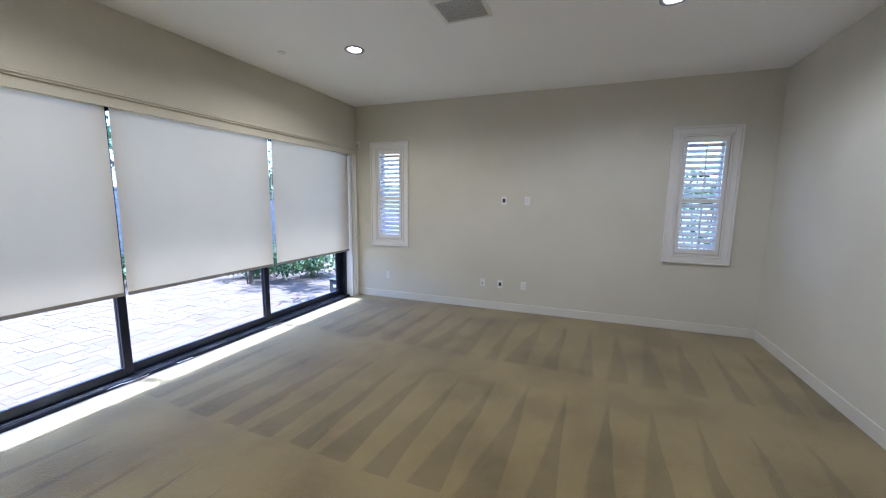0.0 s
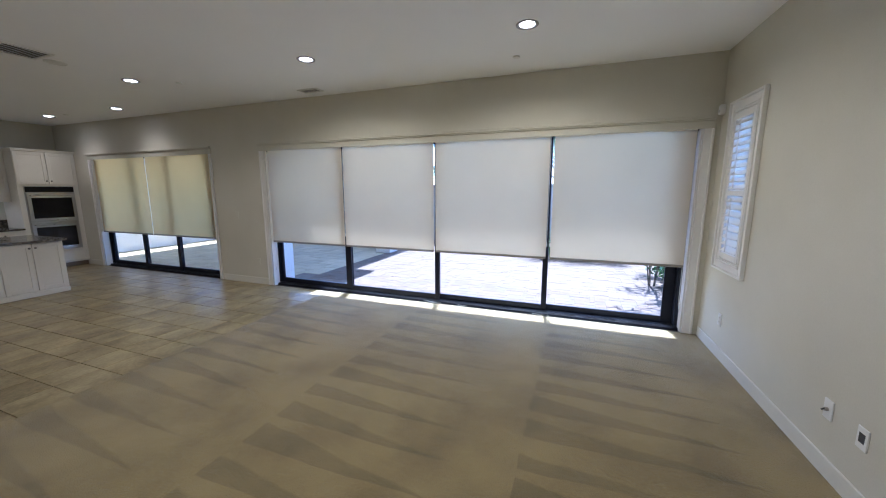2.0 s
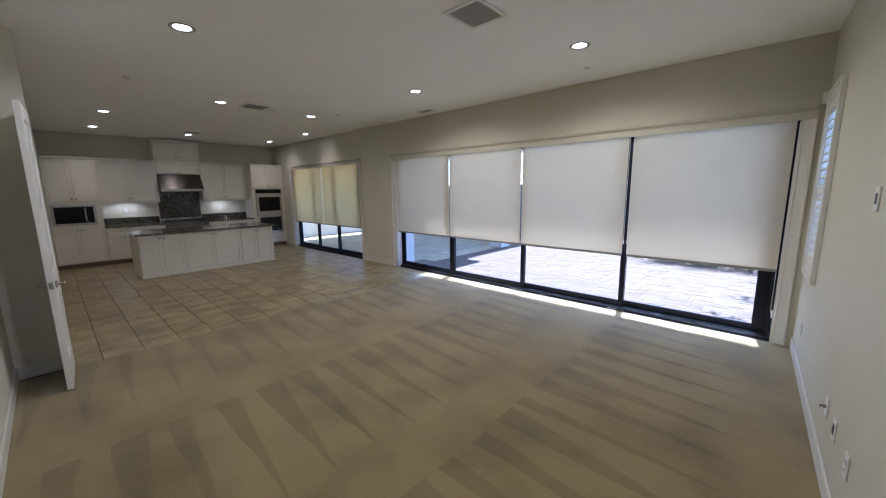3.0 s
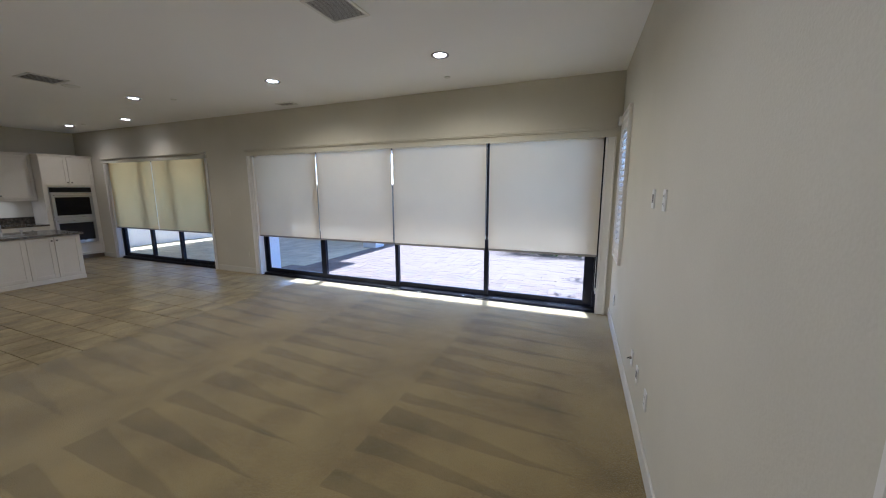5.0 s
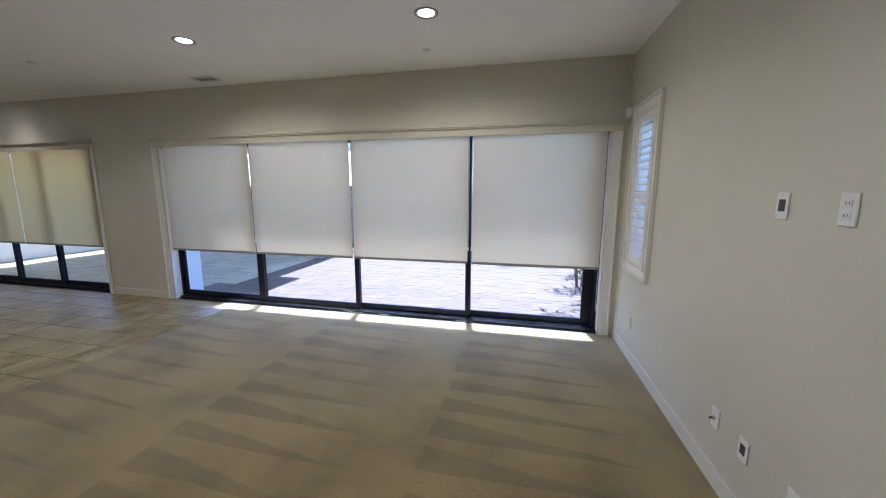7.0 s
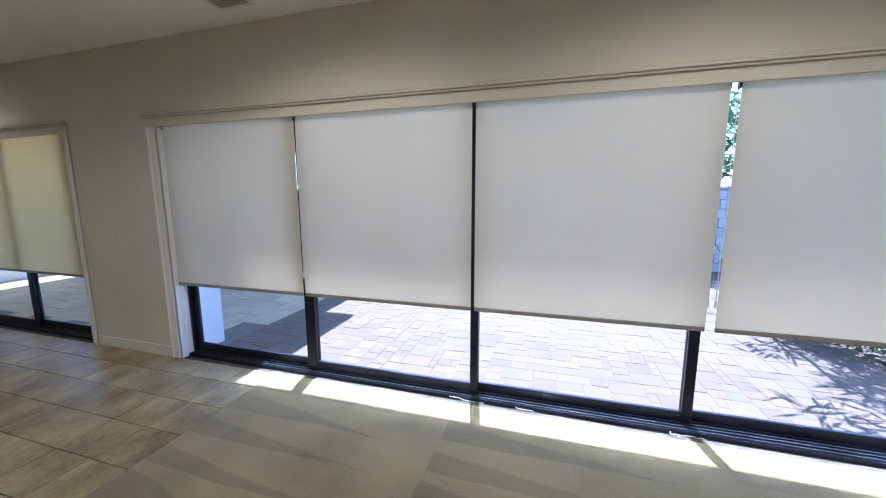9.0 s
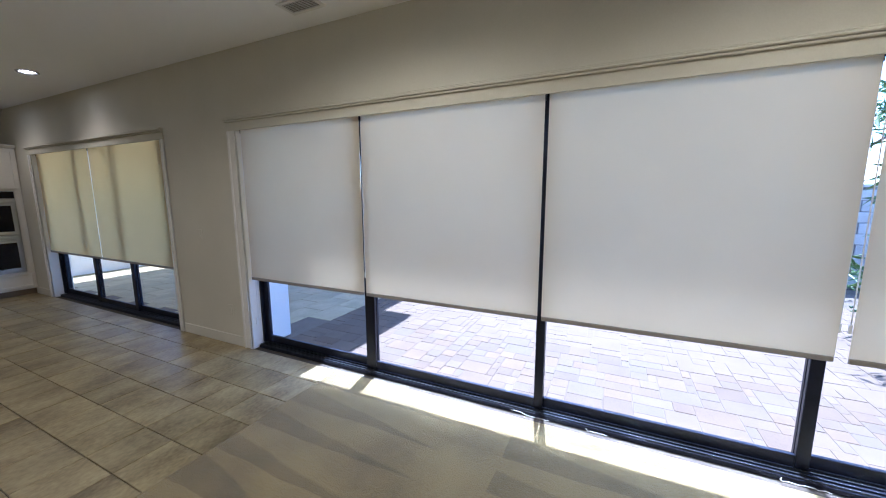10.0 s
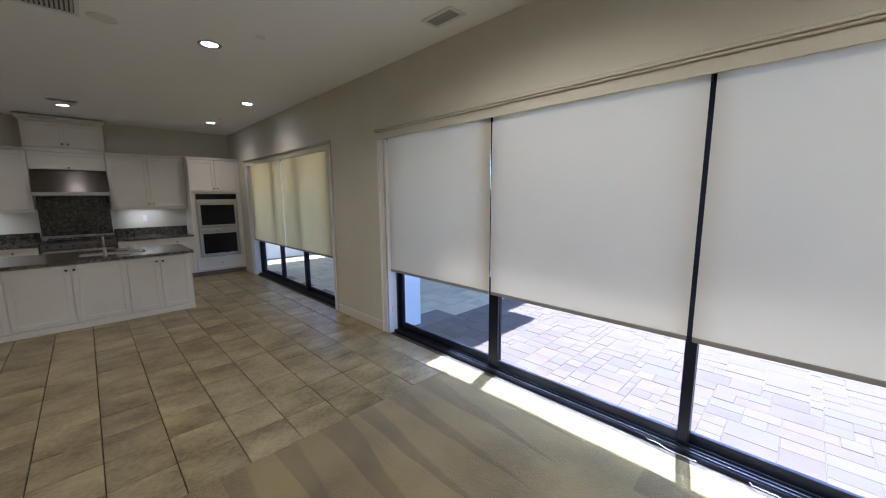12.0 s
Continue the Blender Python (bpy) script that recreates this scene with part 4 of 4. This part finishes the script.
part("slab", boxes((CX0, SX0, CY0, CY1, IZ + 0.001, IZ + 0.038), (SX1, CX1, CY0, CY1, IZ + 0.001, IZ + 0.038), (SX0, SX1, CY0, SY0, IZ + 0.001, IZ + 0.038), (SX0, SX1, SY1, CY1, IZ + 0.001, IZ + 0.038)), GRANITE, t)
t = thing("sink", ((SX0 + SX1) / 2, (SY0 + SY1) / 2, IZ), "stainless undermount sink set in the island", "sink")
part("rim", boxes((SX0, SX1, SY0, SY0 + 0.008, IZ + 0.002, IZ + 0.03), (SX0, SX1, SY1 - 0.008, SY1, IZ + 0.002, IZ + 0.03), (SX0, SX0 + 0.008, SY0 + 0.008, SY1 - 0.008, IZ + 0.002, IZ + 0.03), (SX1 - 0.008, SX1, SY0 + 0.008, SY1 - 0.008, IZ + 0.002, IZ + 0.03)), STEEL, t)
part("bowl_floor", boxes((SX0 + 0.008, SX1 - 0.008, SY0 + 0.008, SY1 - 0.008, IZ + 0.001, IZ + 0.004)), STEEL, t)
part("drain", turned([(0.0, 0.006), (0.04, 0.006), (0.045, 0.004)], ((SX0 + SX1) / 2, (SY0 + SY1) / 2, IZ), "z", 20), NICKEL, t)
t = thing("tap", (-0.98, -4.48, IZ + 0.038), "chrome gooseneck kitchen tap on the island", "tap")
zb = IZ + 0.038
part("base", turned([(0.028, 0.0), (0.028, 0.01), (0.018, 0.03), (0.016, 0.12)], (-0.98, -4.48, zb), "z", 16), STEEL, t, smooth=True)
part("spout", tube([(-0.98, -4.48, zb + 0.1)] + [(-0.98, -4.56 + 0.08 * math.cos(a), zb + 0.19 + 0.06 * math.sin(a)) for a in np.linspace(0, math.pi, 9)] + [(-0.98, -4.64, zb + 0.14)], 0.012, 10), STEEL, t, smooth=True)
part("lever", tube([(-0.964, -4.48, zb + 0.09), (-0.92, -4.48, zb + 0.105), (-0.88, -4.48, zb + 0.125)], 0.006), STEEL, t)
t = thing("soap_dispenser", (-1.22, -4.49, zb), "small chrome soap dispenser beside the tap", "dispenser")
part("pump", turned([(0.022, 0.0), (0.022, 0.006), (0.012, 0.012), (0.012, 0.07), (0.016, 0.075), (0.016, 0.1), (0.0, 0.102)], (-1.22, -4.49, zb), "z", 14), STEEL, t, smooth=True)
part("nozzle", tube([(-1.22, -4.49, zb + 0.09), (-1.22, -4.55, zb + 0.088)], 0.006), STEEL, t)

# ---- outside ----
solid("ground", boxes((-400, 400, -400, 400, -0.9, GROUND - 0.05)), EARTH, "dry garden soil reaching the distance", "ground", kind="structure")
solid("pavement", boxes((-8.2, XO - 0.0, -10.0, 9.0, GROUND - 0.05, GROUND - 0.004)), SAND, "sanded paver bed of the patio", "pavement", kind="structure")
# stucco pier between the two door openings, and the covered patio's roof and post
t = thing("stucco_pier", (-3.75, -1.9, GROUND), "white stucco pier between the sliding doors", "pier", kind="structure")
part("shaft", boxes((-3.93, XO - 0.001, -2.45, -1.39, GROUND, 2.9), bevel=0.01), STUCCO, t)
t = thing("patio_roof", (-5.2, -4.5, 2.9), "flat stucco roof over the covered patio", "patio roof", kind="structure")
part("soffit", boxes((-6.30, -4.25, -7.7, -0.64, 2.9, 3.25), bevel=0.01), STUCCO, t)
part("link", boxes((-4.249, XO - 0.001, -7.7, -1.75, 2.9, 3.25), bevel=0.01), STUCCO, t)
part("fascia", boxes((-9.8, -6.301, -7.7, -1.15, 2.9, 3.25), bevel=0.01), STUCCO, t)
t = thing("patio_post", (-7.45, -1.4, GROUND), "square white stucco patio post", "post", kind="structure")
part("shaft", boxes((-7.68, -7.23, -1.6, -1.15, GROUND, 2.9), bevel=0.01), STUCCO, t)
t = thing("side_wing", (-6.2, -8.4, GROUND), "white stucco wing of the house beyond the covered patio", "house wing", kind="structure")
part("wall", boxes((-9.0, XO - 0.001, -8.9, -8.3, GROUND, 2.9), bevel=0.01), STUCCO, t)
# roof edge above
solid("roof_edge", boxes((XO - 0.74, XE + 0.5, YS - 0.4, YN + 0.7, 3.31, 3.5), bevel=0.02), ROOF, "clay roof edge of the house", "roof", kind="structure")
# garden wall of blocks
t = thing("garden_wall", (-10.0, 3.0, GROUND), "grey concrete block garden wall", "garden wall", kind="structure")
part("mortar_core", boxes((-10.2, -10.02, -9, 14, -0.1, 1.78)), MORTAR, t)
bm = boxes((-0.01, 0.02, -0.193, 0.193, -0.095, 0.095), bevel=0.006)
block_mesh = mesh_of("block", bm, BLOCK)
k = 0
for r in range(9):
    for c in range(32):
        y = 0.2 + 0.4 * c + (0.2 if r % 2 else 0) - 2.0
        ob = new("block", block_mesh)
        ob.parent = t
        ob.location = (0, y - 3.0, 0.1 + 0.2 * r)
part("coping", boxes((-10.24, -9.97, -9, 14, 1.781, 1.84), bevel=0.01), BLOCK, t)
t = thing("side_garden_wall", (-7.0, 10.0, GROUND), "white stucco side wall of the garden", "garden wall", kind="structure")
part("face", boxes((-10.0, 4.0, 10.0, 10.2, -0.1, 2.0), bevel=0.01), STUCCO, t)


def leaf_crown(centre, size, count, length, width, mats, droop=0.3, seed=1):
    """Many separate leaves in clumps round a centre."""
    rng = random.Random(seed)
    bm = bmesh.new()
    clumps = []
    for _ in range(max(6, count // 60)):
        v = Vector((rng.gauss(0, 0.5), rng.gauss(0, 0.5), rng.gauss(0, 0.42)))
        clumps.append(Vector(centre) + Vector((v.x * size[0], v.y * size[1], v.z * size[2])))
    for i in range(count):
        c = rng.choice(clumps) + Vector((rng.gauss(0, 0.13), rng.gauss(0, 0.13), rng.gauss(0, 0.11)))
        if c.z < 0.02:
            c.z = 0.02 + rng.random() * 0.1
        d = Vector((rng.gauss(0, 1), rng.gauss(0, 1), rng.gauss(0.2, 0.7) - droop)).normalized()
        s = d.orthogonal().normalized()
        s.rotate(Matrix.Rotation(rng.random() * 6.28, 3, d))
        L, Wd = length * rng.uniform(0.6, 1.2), width * rng.uniform(0.7, 1.2)
        up = d.cross(s) * Wd * 0.25
        p = [c, c + d * L * 0.45 + s * Wd / 2 + up, c + d * L, c + d * L * 0.45 - s * Wd / 2 + up]
        vs = [bm.verts.new(q) for q in p]
        f = bm.faces.new(vs)
        f.material_index = rng.randrange(len(mats))
    return bm


def shrub(name, x, y, hgt, spread, count, length, width, label, seed, mats=(LEAF, LEAF2), stems=6):
    t = thing(name, (x, y, GROUND - 0.05), label, "shrub")
    rng = random.Random(seed)
    for i in range(stems):
        a = 6.28 * i / stems + rng.random()
        e = Vector((x + math.cos(a) * spread * 0.5, y + math.sin(a) * spread * 0.5, hgt * rng.uniform(0.6, 0.85)))
        part("stem", tube([(x + math.cos(a) * 0.04, y + math.sin(a) * 0.04, GROUND - 0.05), ((x + e.x) / 2, (y + e.y) / 2, e.z * 0.55), e], 0.012, 5), BARK, t)
    part("crown", leaf_crown((x, y, hgt * 0.6), (spread, spread, hgt * 0.42), count, length, width, mats, 0.1, seed), list(mats), t)
    return t


def tree(x, y, hgt, spread, count, label, seed):
    t = thing("tree", (x, y, GROUND - 0.05), label, "tree")
    rng = random.Random(seed)
    bm = turned([(0.13, 0.0), (0.09, hgt * 0.25), (0.06, hgt * 0.55), (0.02, hgt * 0.8)], (x, y, GROUND - 0.05), "z", 10)
    part("trunk", bm, BARK, t, smooth=True)
    for i in range(7):
        a = 6.28 * i / 7 + rng.random()
        z0 = hgt * rng.uniform(0.3, 0.55)
        part("limb", tube([(x, y, z0), (x + math.cos(a) * spread * 0.35, y + math.sin(a) * spread * 0.35, z0 + hgt * 0.15), (x + math.cos(a) * spread * 0.7, y + math.sin(a) * spread * 0.7, z0 + hgt * 0.22)], 0.03, 6), BARK, t)
    part("crown", leaf_crown((x, y, hgt * 0.68), (spread, spread, hgt * 0.28), count, 0.16, 0.07, (LEAF, LEAF2), 0.3, seed), [LEAF, LEAF2], t)
    return t


# spiky shrub whose shadow falls on the pavers, low hedge along the bed, trees beyond the wall
shrub("oleander_shrub", -5.85, 4.95, 3.4, 0.85, 1000, 0.28, 0.04, "tall narrow-leaved shrub beside the patio", 5, stems=9)
for i, (x, y) in enumerate(((-8.0, 2.9), (-7.9, 3.6), (-8.0, 4.3), (-6.35, 5.45), (-5.75, 5.72), (-5.2, 6.0), (-6.5, 6.3), (-6.8, 7.0), (-7.2, 7.9))):
    shrub("low_shrub", x, y, 0.40, 0.42, 900, 0.085, 0.045, "low leafy green shrub in the garden bed", 20 + i, stems=4)
for i, (x, y, hh, sp) in enumerate(((-11.6, 3.0, 4.4, 1.6), (-12.2, 6.4, 4.8, 1.8), (-11.4, 9.5, 4.2, 1.6), (-12.0, -0.6, 4.6, 1.7))):
    tree(x, y, hh, sp, 2200, "leafy garden tree behind the block wall", 40 + i)
shrub("window_shrub", 1.9, 7.0, 2.2, 0.7, 700, 0.12, 0.06, "green shrub outside the shuttered window", 60)
# small dark box left on the paving outside the far door leaf
t = thing("equipment_box", (-3.90, 5.18, GROUND), "small dark grey box with a pale badge on the paving", "equipment box")
part("casing", boxes((-4.03, -3.77, 5.06, 5.30, GROUND, 0.16), bevel=0.015), GREYMETAL, t)
part("lid", boxes((-4.04, -3.76, 5.05, 5.31, 0.161, 0.19), bevel=0.008), GREYMETAL, t)
part("badge", boxes((-3.94, -3.86, 5.054, 5.0595, 0.04, 0.09), bevel=0.001), PLASTIC, t, "pale badge")

# chain tensioners on the door casing
for y, z in ((MAIN[0] + 0.03, 0.30), (MAIN[1] - 0.03, 0.30)):
    t = thing("chain_tensioner", (-3.40, y, z), "small clear plastic blind-chain tensioner on the door jamb", "chain tensioner", "blind chain tensioners")
    s = 1 if y < 0 else -1
    part("clip", boxes((-3.415, -3.385, min(y - s * 0.014, y), max(y - s * 0.014, y), z - 0.04, z + 0.04), bevel=0.004), PLASTIC, t)
    part("chain_loop", tube([(-3.41, y + s * 0.006, 2.28), (-3.408, y + s * 0.006, 1.2), (-3.405, y + s * 0.006, z)], 0.0025, 6), PLASTIC, t)
# loose cords left on the track
for y0, seed in ((1.45, 3), (2.05, 4), (3.15, 6), (0.55, 8)):
    rng = random.Random(seed)
    t = thing("loose_cord", (-3.40, y0, 0.006), "loose pale cord lying on the door threshold", "cord", "loose cords")
    pts, a = [], rng.random() * 6
    x, y = -3.415, y0
    for i in range(14):
        a += rng.uniform(-0.9, 0.9)
        x = min(-3.375, max(-3.43, x + 0.02 * math.cos(a)))
        y += 0.013 + 0.02 * math.sin(a)
        pts.append((x, y, 0.006 + 0.01 * rng.random()))
    part("strand", tube(pts, 0.0022, 5), CORD, t)

# ---- many pieces: floor tiles, pavers ----
def piece_mesh(name, w, d, hgt, material, chamfer=0.002):
    bm = bmesh.new()
    add_box(bm, -w / 2, w / 2, -d / 2, d / 2, -hgt, 0.0)
    top = [e for e in bm.edges if all(v.co.z > -1e-6 for v in e.verts)]
    bmesh.ops.bevel(bm, geom=top, offset=chamfer, segments=1, affect="EDGES", profile=0.5)
    return mesh_of(name, bm, material)


PITCH, JOINT = 0.331, 0.006
tile_mesh = piece_mesh("tile", PITCH - JOINT, PITCH - JOINT, 0.012, TILE)
rng = random.Random(11)
rest = bmesh.new()
made = 0
xs = [-0.432 - PITCH * i for i in range(-7, 9)]
for j in range(22):
    yt = TILE_EDGE - 0.003 - PITCH * (j + 0.5)
    if yt < YS + 0.1:
        break
    for xg in sorted(xs, reverse=True):
        xc = xg - PITCH / 2
        x0, x1 = max(xc - PITCH / 2, XW + 0.002), min(xc + PITCH / 2, 1.76)
        if x1 - x0 < 0.03:
            continue
        full = x1 - x0 > PITCH - 0.001
        if full and made < 300:
            ob = new("tile", tile_mesh)
            ob.parent = slab
            ob.location = (xc, yt, rng.uniform(-0.0008, 0.0008))
            made += 1
        else:
            add_box(rest, x0 + JOINT / 2, x1 - JOINT / 2, yt - PITCH / 2 + JOINT / 2, yt + PITCH / 2 - JOINT / 2, -0.012, 0.0)
part("tile_rest", rest, TILE, slab, "cut tiles along the walls and under the cabinets", kind="stuff")

# pavers in a random pattern of five sizes on a fine grid
U = 0.074
PX0, PY0, NX, NY = -8.19, -1.30, 62, 136
sizes = [(2, 3), (3, 3), (2, 2), (3, 4), (2, 4), (2, 1), (1, 2), (1, 1)]
paver_meshes = {s: piece_mesh("paver", s[0] * U - 0.003, s[1] * U - 0.003, 0.05, PAVER, 0.003) for s in sizes}
bed = bpy.data.objects["pavement"]
taken = [[False] * NY for _ in range(NX)]
rng = random.Random(7)
made, rest = 0, bmesh.new()
for i in range(NX - 1, -1, -1):
    for j in range(NY):
        if taken[i][j]:
            continue
        order = sizes[:5]
        rng.shuffle(order)
        for s in order + sizes[5:]:
            if i - s[0] + 1 < 0 or j + s[1] > NY:
                continue
            if all(not taken[i - a][j + b] for a in range(s[0]) for b in range(s[1])):
                break
        for a in range(s[0]):
            for b in range(s[1]):
                taken[i - a][j + b] = True
        x = PX0 + U * (i + 1 - s[0] / 2)
        y = PY0 + U * (j + s[1] / 2)
        if x > -6.3 and y < 6.2 and made < 300:
            ob = new("paver", paver_meshes[s])
            ob.parent = bed
            ob.location = (x, y, GROUND + rng.uniform(-0.002, 0.002))
            made += 1
        else:
            add_box(rest, x - s[0] * U / 2 + 0.0025, x + s[0] * U / 2 - 0.0025, y - s[1] * U / 2 + 0.0025, y + s[1] * U / 2 - 0.0025, GROUND - 0.05, GROUND + rng.uniform(-0.002, 0.002))
part("paver_rest", rest, PAVER, bed, "further pavers of the patio", kind="stuff")
patio_mesh = piece_mesh("patio_tile", 0.594, 0.394, 0.03, PATIO, 0.004)
for i in range(8):
    for j in range(18):
        y = -1.30 - 0.4 * (j + 0.5)
        x = XO - 0.005 - 0.6 * (i + 0.5) - (0.0 if j % 2 else 0.3)
        if x < -8.6 or (x > -4.25 and -2.7 < y < -1.2):
            continue
        ob = new("patio_tile", patio_mesh)
        ob.parent = bed
        ob.location = (x, y, GROUND)
